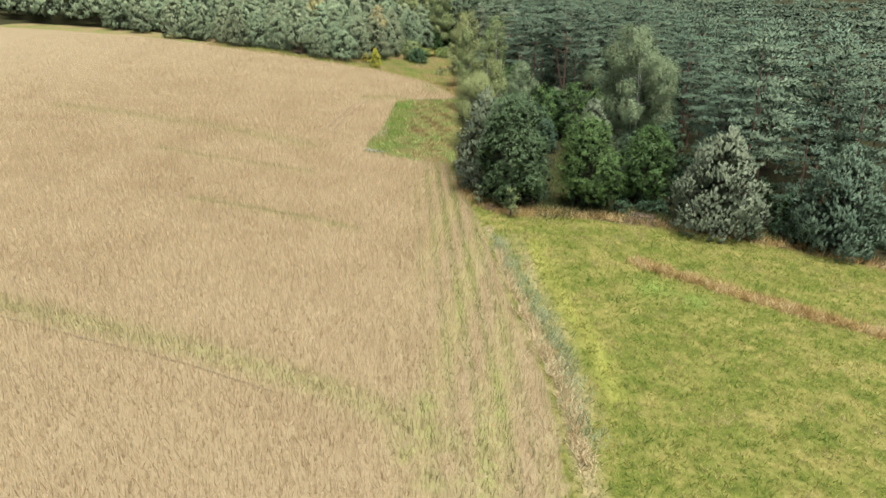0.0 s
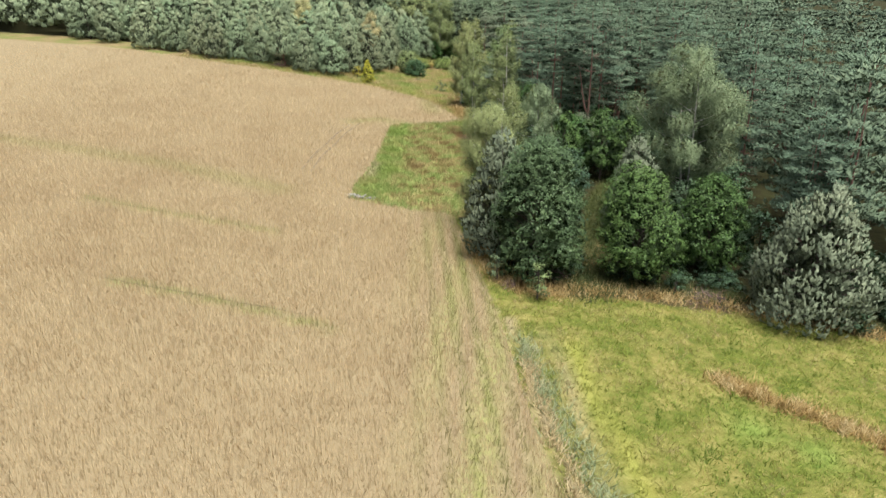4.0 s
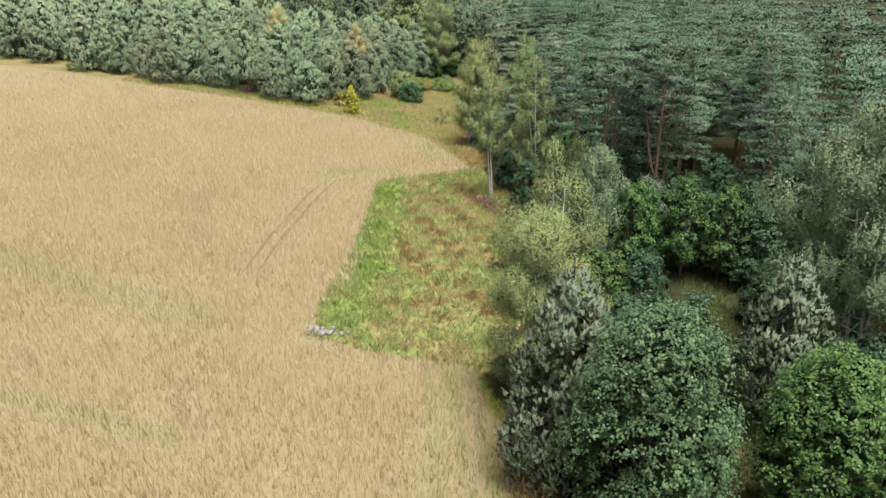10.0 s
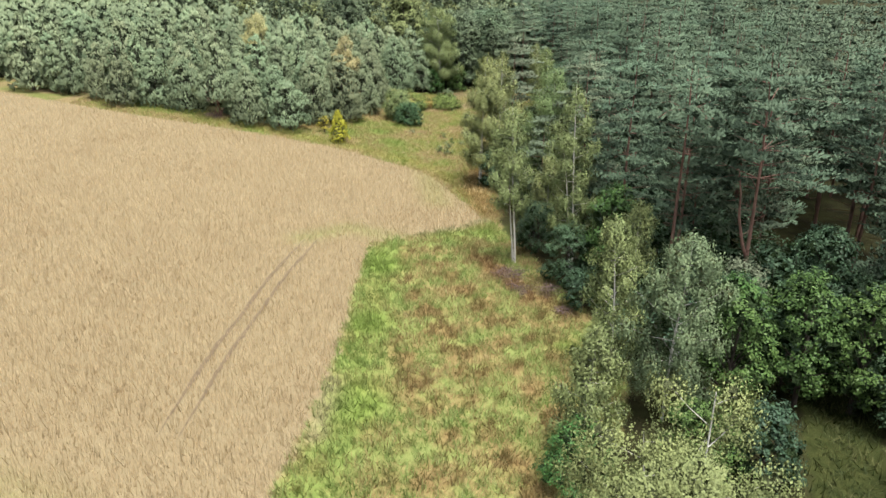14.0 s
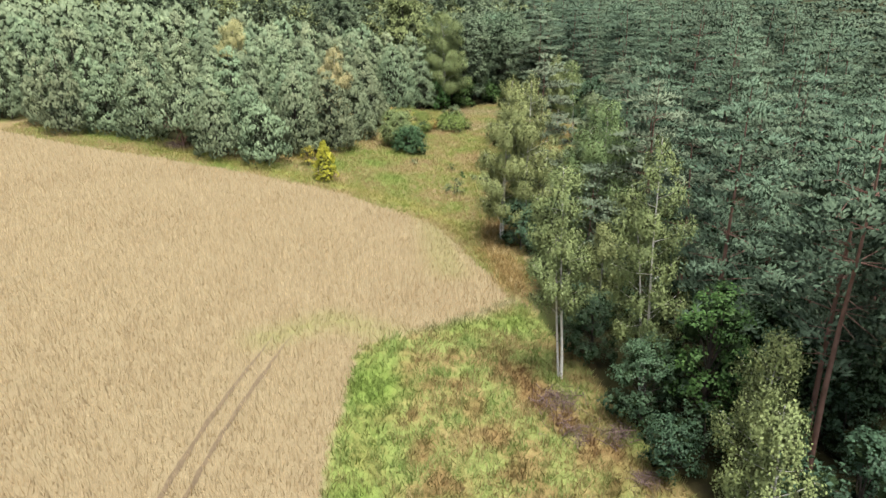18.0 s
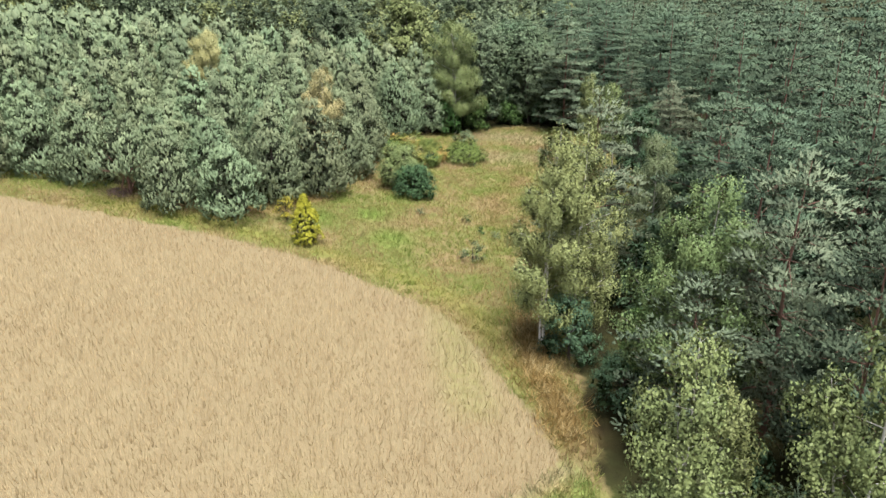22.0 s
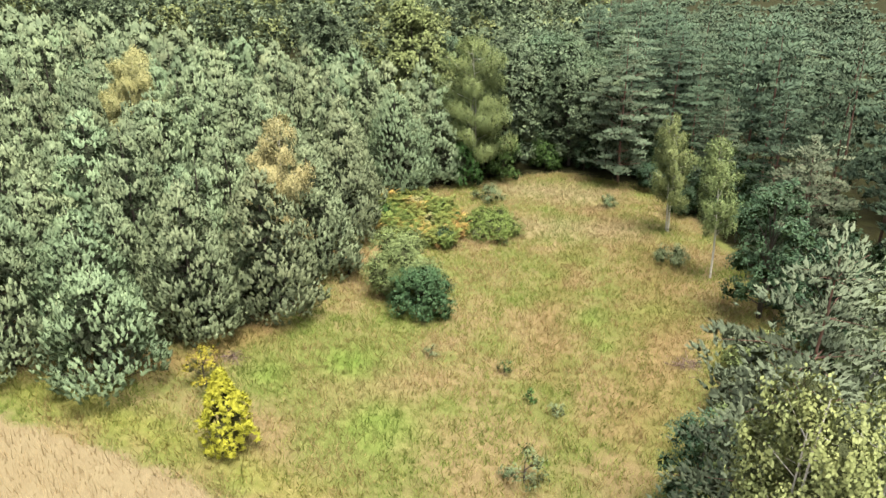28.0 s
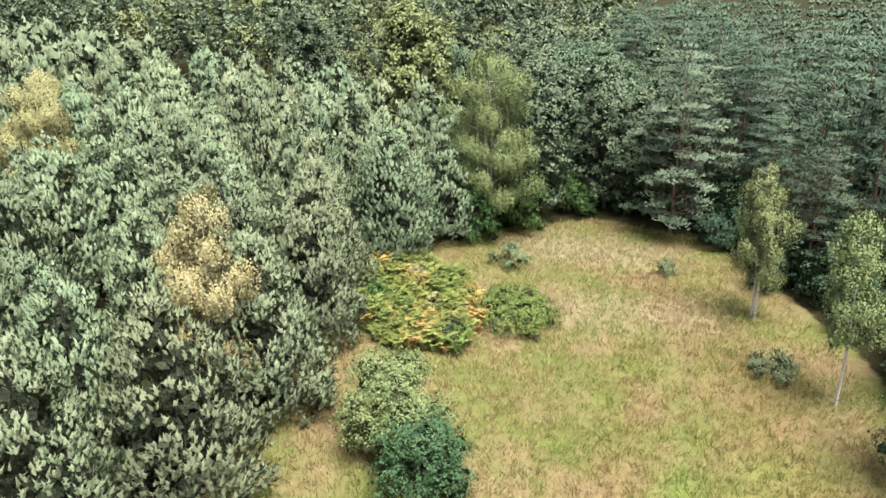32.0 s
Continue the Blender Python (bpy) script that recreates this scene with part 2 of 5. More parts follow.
def from_line(line, x, y):
    best = np.full(np.shape(x), 1e9)
    for (ax, ay), (bx, by) in zip(line, line[1:]):
        ex, ey = bx - ax, by - ay
        u = np.clip(((x - ax) * ex + (y - ay) * ey) / (ex * ex + ey * ey), 0, 1)
        best = np.minimum(best, np.hypot(x - ax - u * ex, y - ay - u * ey))
    return best


# ---- meshes ----
def mesh_of(name, verts, faces, mat, smooth=False, normals=None):
    """verts (n,3) and faces (m,3 or m,4) arrays become a mesh. normals: the way each corner of a leaf faces, with the clump that it belongs to."""
    verts, faces = np.asarray(verts, np.float32), np.asarray(faces, np.int32)
    if normals is not None:
        turn = np.sum(np.cross(verts[faces[:, 1]] - verts[faces[:, 0]], verts[faces[:, -1]] - verts[faces[:, 0]]) * normals[faces[:, 0]], 1) < 0
        faces = np.where(turn[:, None], faces[:, ::-1], faces)
        smooth = True
    me = bpy.data.meshes.new(name)
    me.vertices.add(len(verts))
    me.vertices.foreach_set("co", verts.ravel())
    me.loops.add(faces.size)
    me.loops.foreach_set("vertex_index", faces.ravel())
    me.polygons.add(len(faces))
    me.polygons.foreach_set("loop_start", np.arange(0, faces.size, faces.shape[1], dtype=np.int32))
    if smooth:
        me.polygons.foreach_set("use_smooth", np.ones(len(faces), bool))
    me.update(calc_edges=True)
    if normals is not None:
        me.attributes.new("custom_normal", "FLOAT_VECTOR", "POINT").data.foreach_set("vector", np.asarray(normals, np.float32).ravel())
    me.materials.append(mat)
    return me


def part(name, mesh, parent, label=""):
    ob = new(name, mesh)
    ob.parent = parent
    return tagged(ob, label)


def joined(pieces):
    """Several (verts, faces) or (verts, faces, normals) become one."""
    vs, fs, ns, at = [], [], [], 0
    for v, f, *n in pieces:
        vs.append(v)
        fs.append(f + at)
        ns.extend(n)
        at += len(v)
    return (np.concatenate(vs), np.concatenate(fs), *([np.concatenate(ns)] if ns else []))


def unit(v):
    return v / np.maximum(np.linalg.norm(v, axis=-1, keepdims=True), 1e-6)


def tube(pts, radii, n=6):
    """A tapered round stem along pts."""
    pts, radii = np.asarray(pts, float), np.asarray(radii, float)
    way = unit(np.gradient(pts, axis=0))
    ref = np.where(np.abs(way[:, 2:3]) > 0.9, [[1.0, 0, 0]], [[0, 0, 1.0]])
    a = unit(np.cross(way, ref))
    b = np.cross(way, a)
    ang = np.arange(n) * 2 * np.pi / n
    ring = pts[:, None] + radii[:, None, None] * (a[:, None] * np.cos(ang)[None, :, None] + b[:, None] * np.sin(ang)[None, :, None])
    v = ring.reshape(-1, 3)
    i, j = np.meshgrid(np.arange(len(pts) - 1), np.arange(n), indexing="ij")
    j2 = (j + 1) % n
    f = np.stack([i * n + j, i * n + j2, (i + 1) * n + j2, (i + 1) * n + j], -1).reshape(-1, 4)
    return v, f


def blades(p, d, s, length, width, fold=0.25):
    """Folded lozenges at p along d, as wide as width along s: shoots, leaves, tufts."""
    n = np.cross(d, s)
    length, width = np.broadcast_to(length, len(p))[:, None], np.broadcast_to(width, len(p))[:, None]
    mid = p + d * length * 0.5 + n * width * fold
    v = np.stack([p, mid + s * width * 0.5, p + d * length, mid - s * width * 0.5], 1).reshape(-1, 3)
    return v, np.arange(len(v)).reshape(-1, 4)


def spikes(p, d, s, length, width):
    """Pointed shoots and grass blades at p along d."""
    length, width = np.broadcast_to(length, len(p))[:, None], np.broadcast_to(width, len(p))[:, None]
    v = np.stack([p - s * width * 0.5, p + s * width * 0.5, p + d * length], 1).reshape(-1, 3)
    return v, np.arange(len(v)).reshape(-1, 3)


def around(r, k):
    return unit(r.normal(size=(k, 3)))


def puffs(r, c, out, each, radius, length, width, up=0.5, flat=1.0):
    """Tufts of needles round each centre c: pointed shoots that lie over the tuft like scales, most of them outwards and upwards."""
    n = len(c) * each
    big = np.repeat(r.uniform(0.65, 1.3, (len(c), 1)), each, 0)
    g = unit(around(r, n) + np.repeat(out, each, 0) * 0.8 + np.array([0, 0, up]))
    p = np.repeat(c, each, 0) + g * radius * big * np.array([1, 1, flat]) * r.uniform(0.35, 1.0, (n, 1))
    soft = unit(g + np.repeat(out, each, 0) * 0.5 + np.array([0, 0, 0.3]) + 0.25 * r.normal(size=g.shape))
    g = unit(g * np.array([1, 1, 1 / max(flat, 0.4)]) + 0.3 * r.normal(size=g.shape))
    d = around(r, n) * 0.9 + np.repeat(out, each, 0) * 0.5 + np.array([0, 0, 0.9 * flat])
    d = unit(d - 0.8 * g * np.sum(d * g, 1, keepdims=True))
    s = unit(np.cross(d, g))
    return (*spikes(p, d, s, length * big[:, 0] * r.uniform(0.7, 1.3, n), width * r.uniform(0.7, 1.3, n)), np.repeat(soft, 3, 0))


def fingers(r, c, axis, size, frays, lean, sides=5, stout=0.3):
    """Shoots of a pine: spindles of needles that taper to a point, size long, with needles standing off them. lean: the side of the crown that each is on."""
    axis = unit(axis)
    k = len(c)
    size = np.broadcast_to(size, k) * r.uniform(0.75, 1.25, k)
    a = unit(np.cross(axis, np.array([0.3, 0.2, 1.0]) + 0.3 * r.normal(size=(k, 3))))
    b = np.cross(axis, a)
    ang = np.arange(sides) * 6.2832 / sides
    ring = a[:, None] * np.cos(ang)[None, :, None] + b[:, None] * np.sin(ang)[None, :, None]
    wide = (size * stout * r.uniform(0.8, 1.25, k))[:, None, None] * r.uniform(0.75, 1.3, (k, sides, 1))
    up = r.uniform(0.28, 0.52, (k, sides, 1))
    mid = c[:, None] + axis[:, None] * size[:, None, None] * up + ring * wide
    v = np.concatenate([c[:, None], mid, (c + axis * size[:, None])[:, None]], 1)
    n = np.concatenate([lean[:, None] + 0 * axis[:, None], unit(0.55 * ring + 0.1 * axis[:, None] + lean[:, None]), unit(0.45 * axis + lean)[:, None]], 1)
    j = np.arange(sides)
    f = np.concatenate([np.stack([0 * j, 1 + (j + 1) % sides, 1 + j], 1), np.stack([1 + j, 1 + (j + 1) % sides, 0 * j + sides + 1], 1)])
    f = (np.arange(k)[:, None, None] * (sides + 2) + f[None]).reshape(-1, 3)
    core = (v.reshape(-1, 3), f, unit(n).reshape(-1, 3))
    if not frays:
        return core
    m = k * frays
    x, y = np.repeat(axis, frays, 0), np.repeat(np.arange(k), frays)
    g = around(r, m)
    g = unit(g - x * np.sum(g * x, 1, keepdims=True))
    p = np.repeat(c, frays, 0) + x * (np.repeat(size, frays) * r.uniform(0.1, 0.85, m))[:, None] + g * (np.repeat(size, frays) * stout * 0.45)[:, None]
    d = unit(x + 0.75 * g + 0.2 * r.normal(size=(m, 3)))
    ln = np.repeat(size, frays) * r.uniform(0.35, 0.6, m)
    off = (*spikes(p, d, unit(np.cross(d, g)), ln, ln * 0.36), np.repeat(unit(0.5 * g + lean[y] + 0.2 * r.normal(size=g.shape)), 3, 0))
    return joined([core, off])


def leaves(r, p, n, size, loose=0.6, droop=0.0):
    """Leaf clumps at p, their faces about along n."""
    g = unit(n + loose * r.normal(size=p.shape))
    d = unit(np.cross(g, around(r, len(p))) + np.array([0, 0, -droop]))
    s = unit(np.cross(g, d))
    z = size * r.uniform(0.6, 1.35, len(p))
    soft = unit(n + 0.28 * r.normal(size=p.shape))
    return (*blades(p, d, s, z, z * r.uniform(0.55, 0.85, len(p)), 0.18), np.repeat(soft, 4, 0))


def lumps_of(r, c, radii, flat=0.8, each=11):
    """The inner leaves of branches: large sprays that lie round each centre, coloured dark for shade."""
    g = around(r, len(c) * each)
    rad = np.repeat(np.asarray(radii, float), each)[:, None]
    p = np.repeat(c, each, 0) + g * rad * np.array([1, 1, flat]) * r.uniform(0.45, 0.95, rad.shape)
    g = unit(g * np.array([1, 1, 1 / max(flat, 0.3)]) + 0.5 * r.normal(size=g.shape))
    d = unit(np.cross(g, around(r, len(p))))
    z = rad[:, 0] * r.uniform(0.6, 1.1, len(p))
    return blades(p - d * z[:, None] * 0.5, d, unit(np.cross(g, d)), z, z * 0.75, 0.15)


def limb(r, a, b, r0, sag=0.0, n=4, wob=0.06, sides=4):
    u = np.linspace(0, 1, n)[:, None]
    a, b = np.asarray(a, float), np.asarray(b, float)
    p = a + (b - a) * u
    ln = np.linalg.norm(b - a)
    p = p + np.array([0, 0, 1]) * (sag * ln * (u * (1 - u)) * 4) + r.normal(size=p.shape) * wob * ln * (u * (1 - u)) * 2
    return tube(p, np.linspace(r0, r0 * 0.3, n), sides)


def stem(r, h, r0, lean=0.02, n=7):
    u = np.linspace(0, 1, n)
    p = np.stack([lean * h * u ** 1.5 * r.normal() + 0.012 * h * np.sin(u * 5 + r.uniform(0, 6)) * u, lean * h * u ** 1.5 * r.normal() + 0.012 * h * np.sin(u * 4 + r.uniform(0, 6)) * u, h * u - 0.15], 1)
    return p, r0 * (1 - 0.93 * u) + 0.01


def on_stem(p, z):
    return np.stack([np.interp(z, p[:, 2], p[:, 0]), np.interp(z, p[:, 2], p[:, 1]), z], -1)


def young_pine(r, h, w, fine=1.0, low=0.06, stems=1):
    """Bushy young pine, clothed to the ground: a round-shouldered dome of branch heads, each a bunch of light upright
    fingers of needles, dark-coloured sprays between them for shade.
    """
    p, rad = stem(r, h, 0.016 * h + 0.03)
    wood = [tube(p, rad, 6)]
    for i in range(1, stems):
        a = i * 6.283 / (stems - 1)
        wood.append(limb(r, (0, 0, 0), (math.cos(a) * w * 0.25, math.sin(a) * w * 0.25, h * 0.6), 0.012 * h, 0.0, 5, 0.12))

    def shoulder(u):
        return 0.5 * w * np.interp(u, [0, 0.12, 0.3, 0.5, 0.7, 0.85, 0.95, 1.0], [0.8, 1.0, 0.97, 0.83, 0.6, 0.38, 0.2, 0.06])

    s0 = (0.34 if fine > 0.35 else 0.46) * (w / 5.8) ** 0.4 / fine ** 0.3
    each = 12 if fine > 0.35 else 8
    heads = max(16, int((3.3 if fine > 0.8 else 2.6 if fine > 0.35 else 2.0) * w * h * (1 - low) / s0 ** 2 / each))
    u = 1 - np.sqrt(1 - (np.arange(heads) + r.uniform(0, 1, heads)) / heads * 0.985)
    u = np.where(r.uniform(size=heads) < 0.55, u, r.uniform(0, 0.96, heads))
    a = np.arange(heads) * 2.4 + r.normal(size=heads) * 0.4
    ph = r.uniform(0, 6.283, 3)
    lobe = 1 + 0.1 * np.sin(3 * a + ph[0] + 4 * u) + 0.08 * np.sin(5 * a + ph[1] - 9 * u)
    size = 0.118 * w * (1.1 - 0.35 * u) * r.uniform(0.8, 1.25, heads)
    rr = np.maximum(shoulder(u) * lobe * r.uniform(0.84, 1.1, heads) - size * 0.8, 0.05)
    z = (low + (0.95 - low) * u) * h - size * 0.3
    c = on_stem(p, z) + np.stack([np.cos(a) * rr, np.sin(a) * rr, 0 * rr], 1)
    away = np.stack([np.cos(a), np.sin(a), 0.15 + 1.3 * u ** 2], 1)
    if fine > 0.8:
        for i in range(0, heads, 2):
            wood.append(limb(r, on_stem(p, np.array(max(z[i] - 0.3 * rr[i], 0.1))), c[i], 0.018 + 0.009 * rr[i], -0.06, 3, 0.05, 3))
    n = heads * each
    g = unit(around(r, n) + np.repeat(away, each, 0) * 0.75 + np.array([0, 0, 0.15]))
    at = np.repeat(c, each, 0) + g * np.repeat(size, each)[:, None] * np.array([1, 1, 0.85]) * r.uniform(0.6, 1.05, (n, 1))
    uu = np.repeat(u, each)
    out = g * 0.4 + np.repeat(away, each, 0) * 0.3 + np.stack([0 * uu, 0 * uu, 0.7 + 0.9 * uu], 1) + 0.15 * r.normal(size=(n, 3))
    big = s0 * (1.1 - 0.25 * uu)
    face = unit(0.7 * g + np.repeat(unit(away), each, 0))
    at = np.concatenate([at, on_stem(p, np.array([0.9, 0.94, 0.975]) * h)])
    out = np.concatenate([out, [[0.15, 0, 1.0], [0, 0.1, 1.0], [0.02, 0, 1.0]]])
    big = np.concatenate([big, [0.9 * s0, 0.8 * s0, 0.6 * s0]])
    face = np.concatenate([face, [[0, 0, 1.0]] * 3])
    k = int((330 if fine > 0.35 else 90) * w * h / 75)
    cu = np.where(r.uniform(size=k) < 0.6, 1 - np.sqrt(1 - r.uniform(0, 0.98, k)), r.uniform(0, 0.92, k))
    ca = r.uniform(0, 6.283, k)
    cr = shoulder(cu) * r.uniform(0.15, 0.55, k)
    cp = on_stem(p, (low + (0.9 - low) * cu) * h) + np.stack([np.cos(ca) * cr, np.sin(ca) * cr, 0 * cr], 1)
    cn = unit(np.stack([np.cos(ca), np.sin(ca), 0.5 + 0 * ca], 1) + 0.45 * r.normal(size=(k, 3)))
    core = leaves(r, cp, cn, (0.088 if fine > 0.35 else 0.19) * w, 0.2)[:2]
    return joined(wood), fingers(r, at, out, (1.5 if fine > 0.8 else 1.75) * big, 5 if fine > 0.8 else 4 if fine > 0.35 else 1, face, 4, 0.19 if fine > 0.35 else 0.24), core


def tall_pine(r, h, w, fine=1.0, bare=0.45, fork=False):
    """Tall forest pine: reddish bare stem, crown of flat tiers with gaps between."""
    p, rad = stem(r, h, 0.0075 * h + 0.03, 0.015)
    wood, at, out, pads = [tube(p, rad, 7)], [], [], []
    if fork:
        wood.append(limb(r, on_stem(p, np.array(h * 0.3)), on_stem(p, np.array(h * 0.62)) + np.array([-0.2 * w, -0.1 * w, 0]), 0.16, -0.05, 5))
    z, step = bare * h, (0.078 if fine > 0.8 else 0.062 if fine > 0.35 else 0.047) * h / fine ** 0.5
    while z < h * 0.96:
        u = (z / h - bare) / (1 - bare)
        reach = 0.5 * w * (0.75 + 0.6 * u) * (1 - u ** 1.6) ** 0.75 * 1.1 + 0.3
        k = max(4, int((3.0 + 1.1 * reach) * fine ** 0.5 * r.uniform(0.8, 1.2)))
        a0 = r.uniform(0, 6.3)
        for i in range(k):
            a = a0 + i * 6.283 / k + r.normal() * 0.3
            rr = reach * r.uniform(0.55, 1.18)
            b0 = on_stem(p, np.array(z))
            tip = b0 + np.array([math.cos(a) * rr, math.sin(a) * rr, rr * r.uniform(-0.08, 0.22)])
            if fine > 0.8:
                wood.append(limb(r, b0, tip, 0.012 + 0.008 * rr, 0.06, 3, 0.06, 3))
            pads.append((*(b0 + (tip - b0) * 0.66), 0.24 * rr + 0.1))
            m = 1 + int(rr * 1.0 * fine ** 0.4)
            q = np.linspace(0.95, 0.45, m)[:, None]
            at.append(b0 + (tip - b0) * q + r.normal(size=(m, 3)) * np.array([0.35, 0.35, 0.08]))
            turn = a + r.normal(size=m) * 0.5
            out.append(np.stack([np.cos(turn), np.sin(turn), r.uniform(0.1, 0.35, m)], 1))
        z += step * r.uniform(0.75, 1.25)
    for i in range(9 if fine > 0.8 else 0):        # dead snags under the crown
        zz = h * bare * r.uniform(0.4, 1.0)
        a = r.uniform(0, 6.3)
        b0 = on_stem(p, np.array(zz))
        wood.append(limb(r, b0, b0 + np.array([math.cos(a), math.sin(a), r.uniform(-0.3, 0.2)]) * r.uniform(0.8, 2.4), 0.035, 0, 3, 0.06, 3))
    at.append(on_stem(p, np.linspace(h * 0.92, h * 0.98, 3)))
    out.append(np.repeat([[0, 0, 1.0]], 3, 0))
    at, out = np.concatenate(at), np.concatenate(out)
    away = unit(at - on_stem(p, np.maximum(at[:, 2] - 0.16 * h, 0.4 * bare * h)))
    k = 16 if fine > 0.8 else 10 if fine > 0.35 else 6
    big = 0.85 * (w / 8) ** 0.3 / fine ** (0.3 if fine > 0.3 else 0.16)
    around_pad = r.normal(size=(len(at) * k, 3)) * np.array([0.42, 0.42, 0.07]) * big
    tips = np.repeat(at, k, 0) + around_pad
    away, out = np.repeat(away, k, 0), np.repeat(out, k, 0)
    needles = fingers(r, tips, 0.5 * out + around_pad * 0.8 + np.array([0, 0, 0.45]), big * (0.5 if fine > 0.8 else 0.62), 4 if fine > 0.8 else 3 if fine > 0.35 else 0, unit(away + np.array([0, 0, 0.25])), 4 if fine > 0.35 else 3, 0.17 if fine > 0.35 else 0.26)
    return joined(wood), needles, lumps_of(r, np.array(pads)[:, :3], np.array(pads)[:, 3], 0.3, 4)


def broadleaf(r, h, w, fine=1.0, low=0.12, lumps=22, size=0.3, top=0.15, dense=1.0):
    """Broad-leaved tree: stem, limbs and a crown of lumps, each of many leafy sprays, of uneven outline."""
    p, rad = stem(r, h * 0.8, 0.015 * h + 0.04, 0.03)
    wood, pos, nor, mass = [tube(p, rad, 7)], [], [], []
    hc = h * (1 - low)
    for i in range(lumps):
        v = (i + 0.5) / lumps
        zc = h * low + hc * (0.08 + 0.8 * v)
        t = (zc - h * low) / hc
        wide = 0.5 * w * np.interp(t, [0, 0.18, 0.45, 0.75, 1.0], [0.95 if low == 0 else 0.72, 1.0, 1.0, 0.76, top])
        a = i * 2.4 + r.normal() * 0.35
        rl = w * r.uniform(0.13, 0.22)
        dist = max(wide - rl * 0.8, 0) * r.uniform(0.75, 1.08)
        c = np.array([math.cos(a) * dist, math.sin(a) * dist, zc]) + on_stem(p, np.array(min(zc, h * 0.75))) * np.array([1, 1, 0])
        if fine > 0.6:
            wood.append(limb(r, on_stem(p, np.array(max(zc * 0.6, 0.25))), c, 0.02 + 0.004 * h, 0.08, 3, 0.06, 4))
        mass.append((*c, rl * 0.72))
        sprays = max(3, int(16 * (rl / 1.2) ** 2 * (0.3 / size) ** 1.5 * fine * dense))
        n = around(r, sprays)
        n[:, 2] = np.where(n[:, 2] < -0.35, -n[:, 2], n[:, 2])
        q = c + n * rl * np.array([1, 1, 0.85]) * r.uniform(0.8, 1.15, (sprays, 1))
        each = 10
        m = np.repeat(unit(0.75 * n + 0.3 * r.normal(size=n.shape) + 0.8 * unit(q - np.array([0, 0, h * (0.3 + 0.3 * low)])) + np.array([0, 0, 0.25])), each, 0)
        burst = around(r, sprays * each)
        pos.append(np.repeat(q, each, 0) + burst * size * 1.15)
        nor.append(unit(m + 0.35 * burst))
    pos, nor = np.concatenate(pos), np.concatenate(nor)
    pos[:, 2] = np.maximum(pos[:, 2], 0.15)
    return joined(wood), leaves(r, pos, nor, size, 0.3), lumps_of(r, np.array(mass)[:, :3], np.array(mass)[:, 3], 0.85, 13 if fine > 0.2 else 6)


def birch(r, h, w, fine=1.35, stems=1, low=0.25, size=0.14):
    """Birch: thin white stem, rising limbs, clouds of small leaves that hang in strands, gaps between them."""
    wood, pos, nor, mass = [], [], [], []
    for s in range(stems):
        hh = h * (1 if s == 0 else r.uniform(0.8, 0.96))
        p, rad = stem(r, hh, 0.005 * hh + 0.03, 0.035, 9)
        if s:
            p[:, :2] += np.array([math.cos(s * 2.1), math.sin(s * 2.1)]) * (0.35 + 0.12 * w * p[:, 2:3] / hh)
        wood.append(tube(p, rad, 7))
        nb = int(42 / stems ** 0.7)
        for i in range(nb):
            u = low + (1 - low) * ((i + 0.5) / nb) * 0.985
            t = (u - low) / (1 - low)
            reach = 0.5 * w * np.interp(t, [0, 0.22, 0.55, 0.85, 1.0], [0.75, 0.95, 0.8, 0.45, 0.1]) * r.uniform(0.5, 1.1)
            a = i * 2.4 + r.normal() * 0.4
            b0 = on_stem(p, np.array(u * hh))
            tip = b0 + np.array([math.cos(a) * reach, math.sin(a) * reach, reach * r.uniform(0.3, 0.9)])
            tip[2] = min(tip[2], hh * 0.995)
            wood.append(limb(r, b0, tip, 0.009 + 0.008 * reach, -0.06, 3, 0.06, 3))
            rl = w * r.uniform(0.06, 0.1) + 0.16
            for q0 in (0.95, 0.6) if reach > 0.22 * w else (0.9,):
                c = b0 + (tip - b0) * q0
                mass.append((c[0], c[1], c[2] - 0.25, rl * 0.6))
                k = max(4, int(42 * (rl / 0.8) ** 2 * (0.13 / size) * fine))
                n = around(r, k) * np.array([1, 1, 0.8]) + np.array([0, 0, 0.15])
                q = c + n * rl * r.uniform(0.5, 1.15, (k, 1))
                kk = 9
                st = np.repeat(q, kk, 0)
                st[:, 2] -= np.tile(np.linspace(0, 1, kk), k) * np.repeat(r.uniform(0.4, 1.25, k), kk)
                burst = around(r, k * kk)
                pos.append(st + burst * 0.1)
                nor.append(unit(np.repeat(unit(0.8 * n + np.array([math.cos(a) * 0.6, math.sin(a) * 0.6, 0.35 + 0.5 * t])), kk, 0) + 0.35 * burst))
    pos, nor = np.concatenate(pos), np.concatenate(nor)
    pos[:, 2] = np.maximum(pos[:, 2], 0.2)
    return joined(wood), leaves(r, pos, nor, size, 0.3, 0.9), lumps_of(r, np.array(mass)[:, :3], np.array(mass)[:, 3], 1.15, 9)


def shrub(r, h, w, size=0.15, lumps=18, fine=1.25, top=0.4):
    return broadleaf(r, h, w, fine, 0.0, lumps, size, top)


